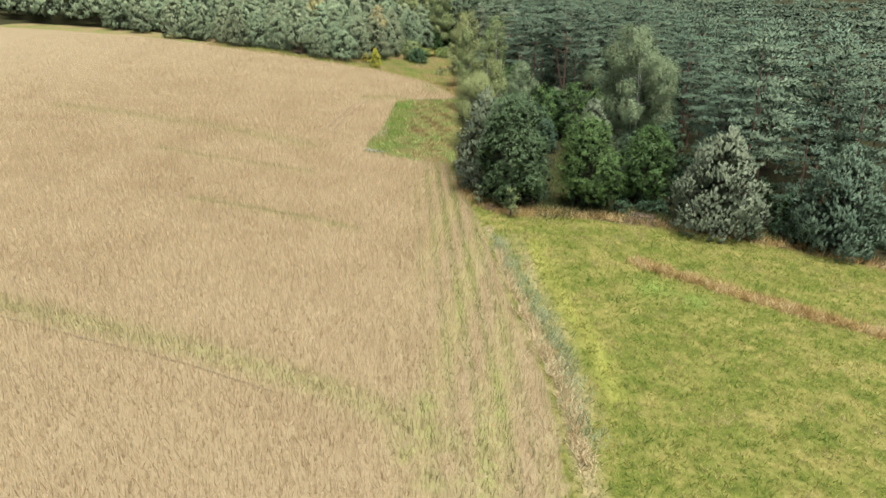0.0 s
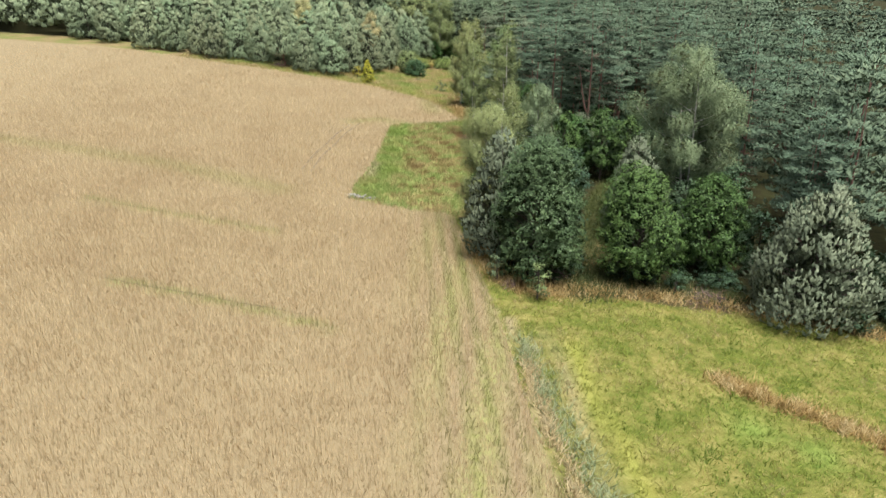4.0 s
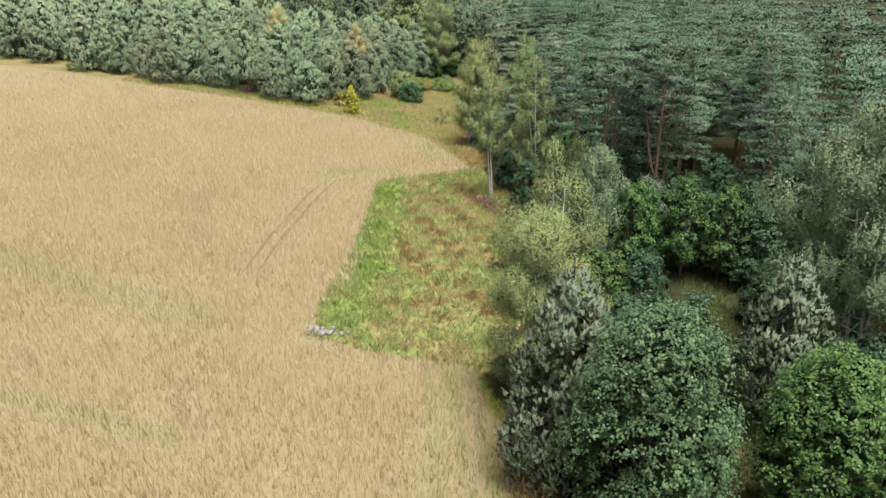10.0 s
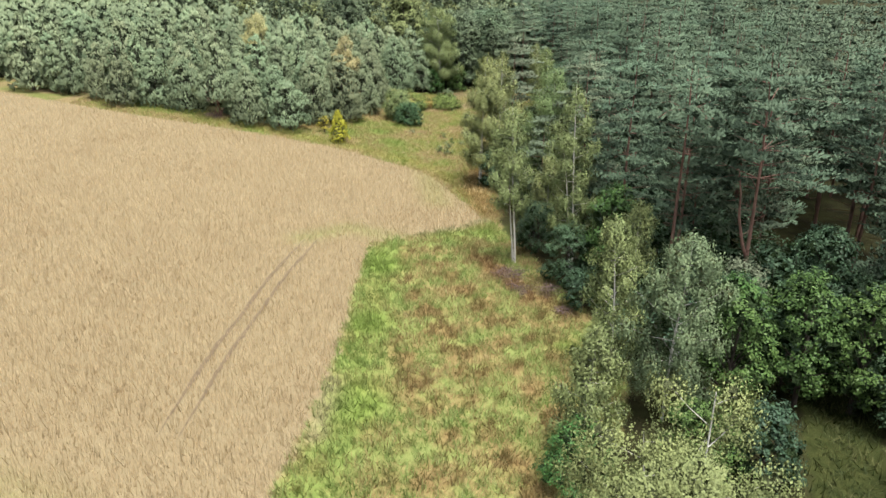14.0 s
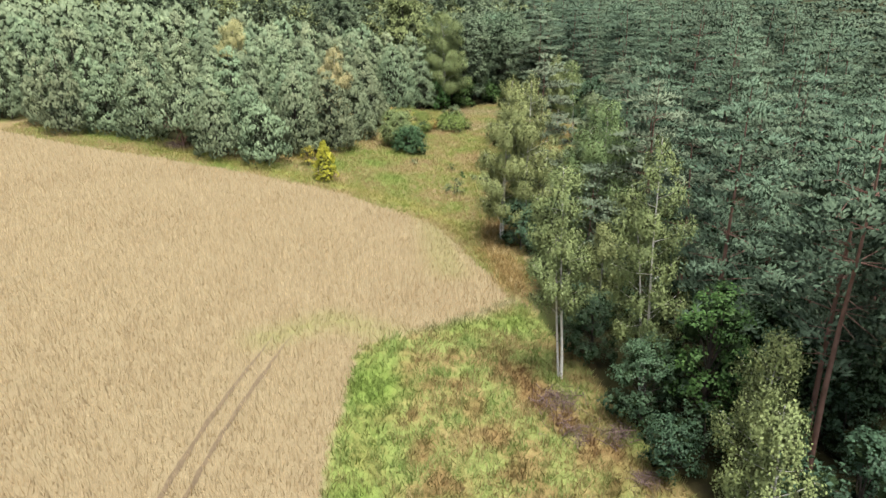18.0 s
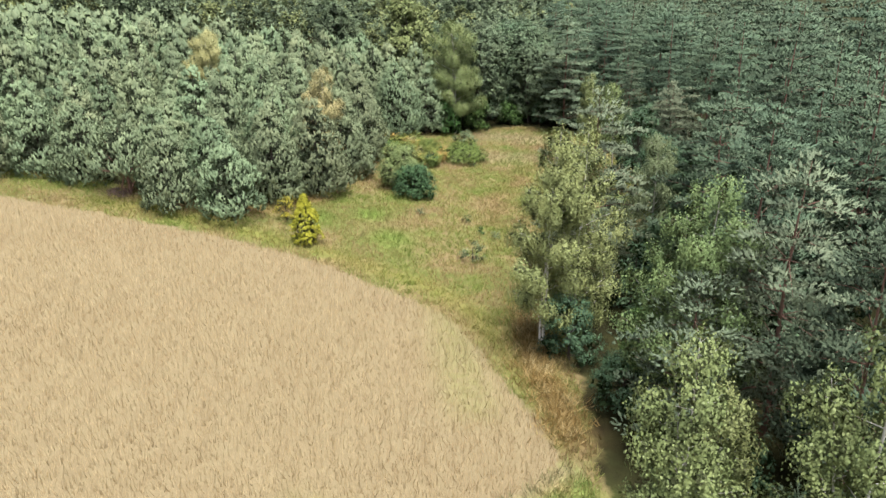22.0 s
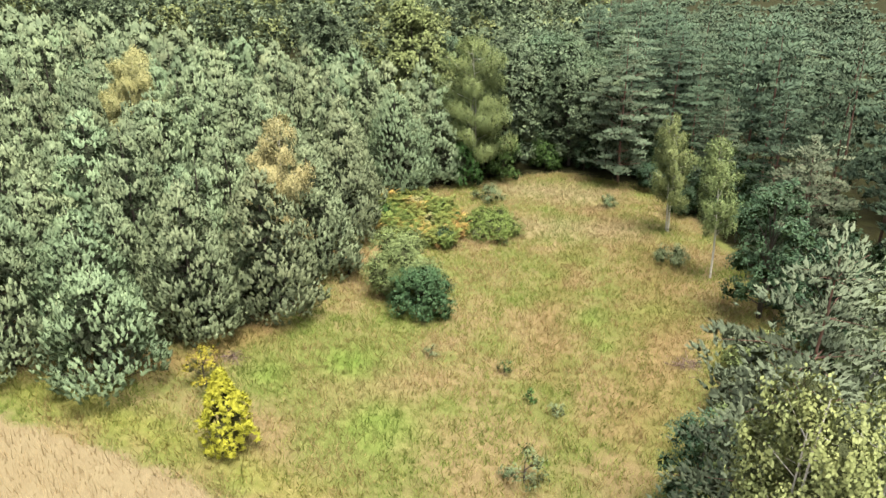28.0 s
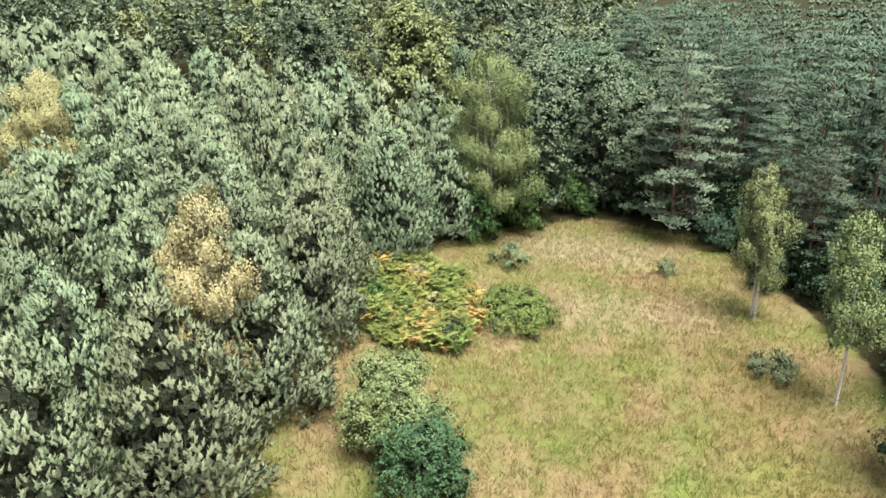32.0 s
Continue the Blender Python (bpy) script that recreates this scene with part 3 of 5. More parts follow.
def cone_conifer(r, h, w):
    p, rad = stem(r, h, 0.07)
    n = int(130 * h * w / 5)
    u = r.uniform(0.02, 1.0, n) ** 0.9
    a = r.uniform(0, 6.283, n)
    rr = 0.5 * w * np.interp(u, [0, 0.15, 0.5, 1], [0.75, 1.0, 0.75, 0.06]) * (1 + 0.16 * np.sin(a * 5 + u * 9)) * r.uniform(0.75, 1.05, n)
    q = np.stack([np.cos(a) * rr, np.sin(a) * rr, u * h], 1)
    zs = np.linspace(0.12, 0.85, 8) * h
    core = lumps_of(r, on_stem(p, zs), 0.5 * w * np.interp(zs / h, [0, 0.15, 0.5, 1], [0.6, 0.8, 0.6, 0.05]), 1.0)
    return joined([tube(p, rad, 6)]), puffs(r, q, np.stack([np.cos(a), np.sin(a), np.zeros(n)], 1), 16, 0.2, 0.26, 0.1, 0.8), core


def thing(name, label, category, at, group="", turn=0.0):
    ob = new(name)
    ob.empty_display_size = 0.3
    ob.matrix_basis = Matrix.Translation((at[0], at[1], float(land(at[0], at[1])))) @ Matrix.Rotation(turn, 4, "Z")
    return tagged(ob, label, category, group)


def plant(name, label, category, at, made, bark_mat, leaf_mat, group="", turn=0.0, trunk="trunk", crown="crown"):
    """A tree or shrub: an Empty at its foot with its stem and its crown."""
    ob = thing(name, label, category, at, group, turn)
    wood, leafage, mass = made
    part(trunk, mesh_of(trunk, *wood, bark_mat, True), ob)
    part(crown, mesh_of(crown, *leafage[:2], leaf_mat, normals=leafage[2]), ob)
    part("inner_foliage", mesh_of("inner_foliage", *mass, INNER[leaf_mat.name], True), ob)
    return ob


def set_down(ob, x, y, turn=0.0, sx=1.0, sz=1.0):
    return copy_thing(ob, Matrix.LocRotScale((x, y, float(land(x, y))), Euler((0, 0, turn)), (sx, sx, sz)))


# ---- ground ----
def lines(a, b, step, far):
    mid = np.arange(a, b + 0.01, step)
    grow = step * np.cumsum(1.28 ** np.arange(1, 26))
    grow = grow[grow < far]
    return np.concatenate([(a - grow)[::-1], mid, b + grow])


gx, gy = lines(-110, 80, 1.25, 2600), lines(22, 272, 1.25, 2600)
GX, GY = np.meshgrid(gx, gy, indexing="ij")
near = np.exp(-((GX / 150) ** 2 + ((GY - 150) / 200) ** 2))
lump = np.array([noise.noise((a * 0.07, b * 0.07, 0.0)) * 0.22 + noise.noise((a * 0.35, b * 0.35, 3.0)) * 0.07 for a, b in zip(GX.ravel(), GY.ravel())]).reshape(GX.shape)
GZ = slope(GX, GY) + lump * near


def land(x, y):
    """Height of the ground."""
    x, y = np.asarray(x, float), np.asarray(y, float)
    i, j = np.clip(np.searchsorted(gx, x) - 1, 0, len(gx) - 2), np.clip(np.searchsorted(gy, y) - 1, 0, len(gy) - 2)
    u, v = (x - gx[i]) / (gx[i + 1] - gx[i]), (y - gy[j]) / (gy[j + 1] - gy[j])
    return (GZ[i, j] * (1 - u) + GZ[i + 1, j] * u) * (1 - v) + (GZ[i, j + 1] * (1 - u) + GZ[i + 1, j + 1] * u) * v


gv = np.stack([GX, GY, GZ], -1).reshape(-1, 3)
ni, nj = len(gx), len(gy)
gi, gj = np.meshgrid(np.arange(ni - 1), np.arange(nj - 1), indexing="ij")
gf = np.stack([gi * nj + gj, (gi + 1) * nj + gj, (gi + 1) * nj + gj + 1, gi * nj + gj + 1], -1).reshape(-1, 4)

M_GROUND, nt, p = material("ground", 0.95)
p.inputs["Specular IOR Level"].default_value = 0.05
pos = nt.nodes.new("ShaderNodeNewGeometry").outputs["Position"]


def attribute(nt, name):
    a = nt.nodes.new("ShaderNodeAttribute")
    a.attribute_name = name
    return a.outputs["Fac"]


def stretched(nt, v, scale, turn=0.0):
    m = nt.nodes.new("ShaderNodeMapping")
    m.inputs["Scale"].default_value, m.inputs["Rotation"].default_value = scale, (0, 0, turn)
    nt.links.new(v, m.inputs["Vector"])
    return m.outputs[0]


fine_n, mid_n, big_n = noise_node(nt, 5.0, 5.0, pos, 0.7), noise_node(nt, 0.55, 4.0, pos), noise_node(nt, 0.07, 3.0, pos)
tuft_n = noise_node(nt, 1.8, 4.0, pos, 0.65)
edge = maths(nt, "MULTIPLY", maths(nt, "SUBTRACT", mid_n, 0.5), 2.2)


def mask_of(name, soft=0.6):
    d = maths(nt, "DIVIDE", maths(nt, "ADD", attribute(nt, name), edge), soft)
    return maths(nt, "ADD", d, 0.5, True)


grain = mixed(nt, 0.5, fine_n, tuft_n)
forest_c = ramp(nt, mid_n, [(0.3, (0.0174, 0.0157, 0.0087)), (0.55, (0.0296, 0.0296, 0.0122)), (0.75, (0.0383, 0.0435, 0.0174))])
meadow_c = mixed(nt, ramp(nt, noise_node(nt, 0.4, 5.0, pos, 0.65), [(0.4, (0, 0, 0)), (0.62, (1, 1, 1))]), ramp(nt, tuft_n, [(0.25, (0.0435, 0.0609, 0.0128)), (0.5, (0.0783, 0.0957, 0.0186)), (0.75, (0.128, 0.139, 0.0319))]), ramp(nt, tuft_n, [(0.3, (0.116, 0.107, 0.0261)), (0.7, (0.203, 0.186, 0.0638))]))
patch_c = mixed(nt, ramp(nt, noise_node(nt, 0.33, 4.0, pos), [(0.45, (0, 0, 0)), (0.58, (1, 1, 1))]), ramp(nt, tuft_n, [(0.25, (0.116, 0.148, 0.0406)), (0.75, (0.209, 0.232, 0.0812))]), ramp(nt, tuft_n, [(0.25, (0.139, 0.104, 0.0406)), (0.75, (0.244, 0.203, 0.087))]))
clear_c = mixed(nt, ramp(nt, noise_node(nt, 0.16, 4.0, pos), [(0.42, (0, 0, 0)), (0.58, (1, 1, 1))]), ramp(nt, tuft_n, [(0.25, (0.0754, 0.0928, 0.0232)), (0.75, (0.157, 0.162, 0.058))]), ramp(nt, tuft_n, [(0.25, (0.128, 0.0957, 0.0464)), (0.75, (0.215, 0.171, 0.087))]))
straw = ramp(nt, fine_n, [(0.25, (0.154, 0.118, 0.0673)), (0.5, (0.194, 0.155, 0.0905)), (0.8, (0.226, 0.186, 0.113))])
straw = mixed(nt, 0.55, straw, ramp(nt, noise_node(nt, 1.2, 4.0, stretched(nt, pos, (1.0, 0.25, 1.0), 0.1)), [(0.3, (0.175, 0.136, 0.0777)), (0.7, (0.217, 0.179, 0.106))]))
weeds = maths(nt, "MULTIPLY", attribute(nt, "weedy"), ramp(nt, tuft_n, [(0.35, (0.25, 0.25, 0.25)), (0.65, (1, 1, 1))]))
straw = mixed(nt, weeds, straw, (0.191, 0.209, 0.0696))
# path ground is coloured darker to stand for the shade of nearby trees
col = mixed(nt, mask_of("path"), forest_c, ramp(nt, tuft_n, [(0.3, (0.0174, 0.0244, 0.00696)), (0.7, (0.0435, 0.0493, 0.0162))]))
col = mixed(nt, mask_of("clearing"), col, clear_c)
col = mixed(nt, mask_of("meadow"), col, meadow_c)
col = mixed(nt, mask_of("patch"), col, patch_c)
col = mixed(nt, attribute(nt, "lush"), col, ramp(nt, tuft_n, [(0.3, (0.087, 0.145, 0.0261)), (0.7, (0.162, 0.22, 0.0522))]))
col = mixed(nt, attribute(nt, "yellow"), col, ramp(nt, tuft_n, [(0.3, (0.145, 0.157, 0.029)), (0.7, (0.215, 0.22, 0.058))]))
col = mixed(nt, attribute(nt, "rust"), col, ramp(nt, tuft_n, [(0.3, (0.128, 0.0812, 0.0348)), (0.7, (0.209, 0.145, 0.0638))]))
col = mixed(nt, attribute(nt, "pale"), col, ramp(nt, tuft_n, [(0.3, (0.191, 0.151, 0.0812)), (0.7, (0.302, 0.255, 0.157))]))
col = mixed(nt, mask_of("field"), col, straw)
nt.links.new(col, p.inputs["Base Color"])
bump(nt, p, maths(nt, "ADD", fine_n, tuft_n), 0.5, 0.2)

ground_me = mesh_of("ground", gv, gf, M_GROUND, True)
X, Y = GX.ravel(), GY.ravel()
s_field, s_meadow, s_patch, s_clear = (side(o, X, Y) for o in (FIELD, MEADOW, PATCH, CLEARING))
VERGE = [(8.2, 37), (8.5, 46), (7.2, 58), (6, 70), (5, 80)]
YELLOW = [(12.7, 42), (12.2, 50.3), (11.4, 56.2), (10.4, 63.1), (9.8, 72.3)]
DRY = [(20.8, 68.4), (23.2, 66.2), (26.7, 63.7), (29.8, 61.2), (32.9, 59.1), (35, 57.5), (40, 54.6), (44, 53)]
TRAMS = [[(x + s, y) for x, y in ((-16.6, 153), (-17.8, 146), (-18.6, 140), (-19.0, 135), (-19.8, 127), (-20.0, 123), (-20.2, 116))] for s in (-0.68, 0.68)] + [
    [(-46, 51.4), (-38, 48.8), (-31.2, 46.5), (-26.5, 44.9), (-22.3, 43.8), (-18.1, 42.4), (-14, 40.8), (-10.2, 39.6)], [(-52, 101), (-45.3, 99.7), (-37.6, 98), (-33, 96.8)],
    [(-34, 79.6), (-25.8, 77.4), (-17.9, 75.6), (-11.6, 74.4)], [(-60, 85.6), (-52.8, 83.2), (-46.4, 81.1), (-40, 79.4)]]


def near_line(line, x, y, wide):
    return np.exp(-(from_line(line, x, y) / wide) ** 2)


def weeds_at(x, y):
    """Green growth among the grain: along the eastern rows, in old wheel tracks and in spots."""
    rows = 0.45 + 0.55 * np.sin(6.283 * (x + 0.055 * (y - 40)) / 1.7)
    k = 1.0 * np.exp(-((x - 2.2 + 0.045 * (y - 60)) / 4.2) ** 2) * rows * ease(118, 92, y) * ease(5, 40, y)
    for line, wide, much in (([(-60, 57), (-36, 49.6), (-28, 47.3), (-20, 45), (-8, 41), (0, 36)], 1.2, 0.6), ([(-43.0, 99.8), (-33.7, 96.6), (-25.3, 94.4), (-18.9, 92.5)], 0.5, 0.8), ([(-30.7, 78.6), (-25.3, 77.1), (-20.4, 75.6), (-14.6, 73.9), (-10.2, 72.4)], 0.5, 0.9), ([(-70, 125), (-40, 116), (-22, 108)], 2.0, 0.4),
                             ([(-8, 154), (-13, 156), (-18, 152)], 1.6, 0.6), ([(-4, 182), (-3.6, 176), (-2.5, 168)], 2.0, 0.5), ([(-1.8, 40.3), (-1.4, 39.3)], 0.7, 1.0), ([(-3.2, 35.2), (-2.8, 34.6)], 0.6, 1.0), ([(-0.9, 32.5), (-0.5, 31.8)], 0.7, 1.0)):
        k = k + much * near_line(line, x, y, wide)
    return np.clip(k, 0, 1)


def yellow_at(x, y):
    return 0.9 * near_line(YELLOW, x, y, 0.8) + 0.5 * near_line([(-44, 203), (-30, 198.5), (-19, 194.5), (-12, 190.5), (-6, 187.5), (-2.5, 183.5), (0.5, 177), (3.4, 171)], x, y, 1.4)


def rust_at(x, y):
    k = 0.7 * near_line(DRY, x, y, 0.7) + 0.8 * near_line([(3.4, 183), (2.6, 174), (4, 164)], x, y, 1.6) + 0.6 * near_line([(8.4, 37), (8.9, 45), (8.2, 52)], x, y, 0.5)
    k = k + 0.7 * near_line([(-20, 210), (-24, 204.5), (-30, 203)], x, y, 1.5) + 0.4 * near_line([(2, 95), (5, 85), (8, 82), (13, 83), (22, 82.5), (36, 78.5), (50, 72)], x, y, 1.3)
    k = k + 0.4 * near_line([(7, 200), (13, 212), (17, 230), (14, 246)], x, y, 3.5) + 0.35 * near_line([(2, 206), (4, 218), (9, 232)], x, y, 1.6)
    tufts = np.sin(0.9 * x + 0.55 * y) + np.sin(1.7 * y - 0.6 * x + 1.0) + np.sin(0.37 * y + 1.3 * x) + 0.8 * np.sin(2.9 * x - 1.1 * y)
    k = k + 0.75 * ease(0.1, 1.4, tufts) * ease(-7.6, -5.6, x) * ease(9, 6, x) * ease(107, 113, y) * ease(156, 150, y)
    return np.clip(k + 0.8 * near_line([(3, 147), (6, 141), (9, 136)], x, y, 1.5) + 0.7 * near_line([(14.3, 87), (17.5, 96)], x, y, 0.9), 0, 1)


def lush_at(x, y):
    """Spots of fresh green weeds."""
    k = 0
    for a, b, wide in ((5.4, 224.8, 1.2), (7.6, 216.2, 1.5), (13.6, 217.2, 1.8), (-18.7, 203.8, 1.8), (7.6, 210.6, 1.0), (8.1, 229.6, 1.5), (-13, 206, 2.6), (-10, 199, 3), (7.8, 130.5, 1.3), (-8.5, 121, 2.4), (-9, 133, 1.8), (-8.6, 146, 2.2), (-2, 156.5, 2.4), (3, 157, 2.0), (21, 62, 1.6), (24.5, 59.5, 1.4)):
        k = k + np.exp(-(((x - a) ** 2 + (y - b) ** 2) / wide ** 2))
    k = k + 0.6 * near_line([(-11, 107), (-9.6, 120), (-8.8, 135), (-8.6, 150)], x, y, 2.2)
    return np.clip(0.85 * k, 0, 0.9)


def pale_at(x, y):
    """Bleached grass: the verge of the field, its corner by the stones, dry tufts."""
    k = 0.9 * near_line([(8.4, 30), (8.8, 40), (8.4, 46), (7.9, 48.5), (7.2, 54.3), (6.3, 62.2), (5.8, 69.7), (5, 76)], x, y, 0.45) + 0.5 * near_line([(9.8, 40), (9.6, 50), (9, 62), (8, 74)], x, y, 0.6)
    k = k + 0.7 * near_line([(-11, 117), (-10.7, 124)], x, y, 0.7) + 0.8 * near_line([(-7, 154.5), (-1, 158), (3, 161)], x, y, 0.8) + 0.6 * near_line([(5, 255), (14, 252)], x, y, 4.5) + 0.5 * near_line([(4, 240), (15, 238)], x, y, 4)
    return np.clip(k, 0, 0.9)


weedy, yellow, rust, lush, pale = weeds_at(X, Y), yellow_at(X, Y), rust_at(X, Y), lush_at(X, Y), pale_at(X, Y)
for key, val in (("field", s_field), ("meadow", s_meadow), ("patch", s_patch), ("clearing", s_clear), ("path", 2.6 - from_line(PATHWAY, X, Y)), ("weedy", weedy), ("yellow", yellow), ("rust", rust), ("lush", lush), ("pale", pale)):
    at = ground_me.attributes.new(key, "FLOAT", "POINT")
    at.data.foreach_set("value", np.clip(val, -20, 20).astype(np.float32))
ground = tagged(new("ground", ground_me), "gently rising ground with grain field, meadow and forest floor", "ground", kind="structure")


# ---- trees that stand by themselves ----
def seeded(k):
    return np.random.default_rng(k)


TAKEN = []          # feet of the trees that stand already: x, y, reach


def stand(x, y, reach):
    TAKEN.append((x, y, reach))
    return x, y


def lone(kind, x, y, h, w, seed, leaf, label, name="tree", category="tree", wood=None, group="", **more):
    r = seeded(seed)
    if kind is broadleaf:
        more.setdefault("size", 0.2)
    if kind is birch and leaf is M_GOLD:
        more["fine"] = 2.4
    wood = wood or {birch: M_WHITE, tall_pine: M_RED}.get(kind, M_BARK)
    return plant(name, label, category, stand(x, y, w * 0.38), kind(r, h, w, **more), wood, leaf, group)


# the clump where field, meadow and wood meet
lone(broadleaf, 8.8, 86.0, 15.0, 9.6, 11, M_OAK, "large dark green oak at the corner of the grain field", "oak_tree", low=0.0, lumps=56, size=0.17)
lone(young_pine, 5.6, 91.5, 14.8, 7.5, 12, M_BLUE, "dull green pine crowded against a large oak", "pine_tree", low=0.05, fine=1.15)
lone(birch, 5.3, 99.0, 16.5, 10.0, 13, M_BIRCH, "yellow-green birch with hanging twigs behind an oak", "birch_tree", stems=3, low=0.04, fine=2.0, size=0.1)
lone(broadleaf, 12.5, 93.5, 12.5, 6.0, 14, M_DARK, "dull green broadleaf tree beside a grassy forest path", "broadleaf_tree", low=0.05)
lone(broadleaf, 19.3, 86.6, 12.2, 9.0, 15, M_BROAD, "fresh green young oak with a bare trunk at the meadow edge", "oak_tree", low=0.06, lumps=44, size=0.18)
lone(broadleaf, 27.5, 89.5, 11.2, 7.6, 16, M_BROAD, "fresh green oak beside a similar oak at the meadow edge", "oak_tree", low=0.03, lumps=38, size=0.18)
lone(young_pine, 33.4, 79.8, 13.8, 10.2, 17, M_BLUE, "blue-grey bushy pine at the meadow edge", "pine_tree", low=0.05, fine=1.15)
lone(young_pine, 46.7, 76.0, 13.4, 9.8, 18, M_PINE, "dark bushy pine at the meadow edge", "pine_tree", low=0.05, fine=1.15)
lone(birch, 28.6, 100.7, 22.0, 14.5, 19, M_GREYB, "tall wide birch rising over oaks at the wood edge", "birch_tree", stems=3, low=0.1, fine=1.5)
lone(young_pine, 21.5, 97.5, 13.0, 6.5, 20, M_BLUE, "dull green pine beside the grassy forest path", "pine_tree", low=0.1, fine=1.15)
lone(shrub, 8.2, 80.6, 4.2, 2.3, 21, M_BIRCH, "small round bush at the tip of the tree clump", "bush", "bush", lumps=8)
lone(shrub, 4.7, 84.6, 3.0, 2.0, 22, M_GREYB, "small grey-green bush at the edge of the grain field", "bush", "bush", lumps=8)
lone(shrub, 22.5, 84.0, 2.0, 2.2, 23, M_DARK, "low bush under oaks", "bush", "bush", lumps=6)
lone(shrub, 36.5, 77.5, 2.8, 3.2, 24, M_DARK, "low bush at the foot of a pine", "bush", "bush", lumps=8)

lone(shrub, 13.6, 107.0, 5.0, 5.0, 25, M_DARK, "dark hazel bush beside the forest path", "bush", "bush")
lone(shrub, 13.0, 114.0, 6.0, 5.5, 26, M_BROAD, "green hazel bush beside the forest path", "bush", "bush")
lone(broadleaf, 26.0, 95.5, 9.0, 6.0, 27, M_DARK, "dark green broadleaf tree under a tall birch", "broadleaf_tree", low=0.03)
lone(broadleaf, 32.0, 96.0, 11.0, 6.5, 28, M_DARK, "dark green broadleaf tree behind oaks", "broadleaf_tree", low=0.03)

# along the rough grass beside the field
lone(birch, 6.3, 117.0, 9.5, 5.0, 30, M_BIRCH, "low spreading birch over rough grass", "birch_tree", low=0.05, fine=1.5)
lone(birch, 10.2, 125.5, 13.4, 5.0, 31, M_BIRCH, "slender light green birch beside rough grass", "birch_tree", low=0.1)
lone(birch, 12.8, 120.5, 13.8, 7.6, 32, M_GREYB, "grey-green drooping birch behind rough grass", "birch_tree", low=0.1)
lone(broadleaf, 16.8, 120.0, 10.6, 6.0, 33, M_BROAD, "bright green young broadleaf tree in front of dark pines", "broadleaf_tree", low=0.05)
lone(broadleaf, 23.2, 122.4, 11.0, 6.5, 34, M_BROAD, "bright green broadleaf tree beside a shaded clearing", "broadleaf_tree", low=0.08)
lone(birch, 5.5, 148.0, 16.8, 5.8, 35, M_BIRCH, "twin-stemmed birch with bare white trunks by the field", "birch_tree", stems=2, low=0.36)
lone(birch, 11.3, 146.1, 19.4, 6.0, 36, M_BIRCH, "tall narrow birch in front of the pine wood", "birch_tree", stems=2, low=0.2)
lone(birch, 11.3, 165.0, 17.8, 8.6, 37, M_BIRCH, "wide pale birch with visible white limbs", "birch_tree", stems=3, low=0.15)
lone(birch, 3.8, 176.4, 18.2, 8.6, 38, M_BIRCH, "tall birch at the corner of the clearing", "birch_tree", stems=2, low=0.08)
lone(birch, 6.5, 176.8, 18.2, 8.2, 39, M_BIRCH, "tall birch standing close beside another", "birch_tree", stems=2, low=0.08)
lone(tall_pine, 17.5, 134.8, 23.6, 9.0, 40, M_PINE, "tall pine with a bare reddish trunk", "pine_tree", bare=0.66)
lone(tall_pine, 23.0, 132.5, 24.5, 10.5, 41, M_PINE, "tall forked pine with a reddish trunk", "pine_tree", bare=0.58, fork=True)
lone(tall_pine, 19.4, 138.5, 22.0, 8.0, 70, M_PINE, "tall pine with a narrow dark crown", "pine_tree", bare=0.4)
lone(tall_pine, 16.6, 147.5, 22.6, 9.0, 71, M_PINE, "tall pine with a full tiered crown", "pine_tree", bare=0.25)
lone(tall_pine, 16.8, 155.5, 18.8, 8.0, 72, M_PINE, "pine with a full tiered crown", "pine_tree", bare=0.25)
lone(tall_pine, 15.6, 161.8, 20.3, 8.5, 73, M_BLUE, "light green pine behind birches", "pine_tree", bare=0.2)
lone(tall_pine, 10.4, 162.0, 12.8, 7.0, 42, M_BLUE, "pine with a broken reddish limb among birches", "pine_tree", bare=0.2)
lone(tall_pine, 18.6, 172.8, 20.6, 9.0, 74, M_PINE, "tall pine at the wood edge", "pine_tree", bare=0.3)
lone(tall_pine, 18.2, 179.0, 20.3, 8.5, 75, M_PINE, "tall dark pine at the wood edge", "pine_tree", bare=0.3)
lone(young_pine, 18.6, 184.5, 16.0, 7.0, 76, M_DARK, "grey-green tree at the wood edge", "pine_tree", low=0.05)
lone(tall_pine, 26.0, 138.5, 23.5, 9.0, 77, M_PINE, "tall pine with a full crown", "pine_tree", bare=0.35)
lone(tall_pine, 33.4, 127.5, 18.5, 8.0, 78, M_PINE, "pine beside a shaded clearing", "pine_tree", bare=0.2)
lone(tall_pine, 40.4, 115.0, 24.0, 10.0, 79, M_PINE, "big pine rising over the wood edge", "pine_tree", bare=0.2)
lone(broadleaf, 26.8, 121.5, 10.5, 6.0, 80, M_BROAD, "green broadleaf tree beside a shaded clearing", "broadleaf_tree", low=0.05)
lone(birch, 14.3, 135.0, 11.4, 5.0, 81, M_BIRCH, "light green birch under tall pines", "birch_tree", low=0.08)
lone(shrub, 8.4, 151.0, 6.0, 5.0, 43, M_DARK, "dark green bush at the foot of birches", "bush", "bush")
lone(shrub, 10.0, 142.5, 6.5, 5.5, 44, M_DARK, "dark green bush in front of tall pines", "bush", "bush")
lone(broadleaf, 14.0, 141.8, 11.2, 6.0, 45, M_BROAD, "yellow-green broadleaf tree under tall pines", "broadleaf_tree", low=0.03)
lone(shrub, 5.6, 174.2, 5.5, 5.2, 46, M_DARK, "dark green undergrowth at the foot of birches", "bush", "bush")
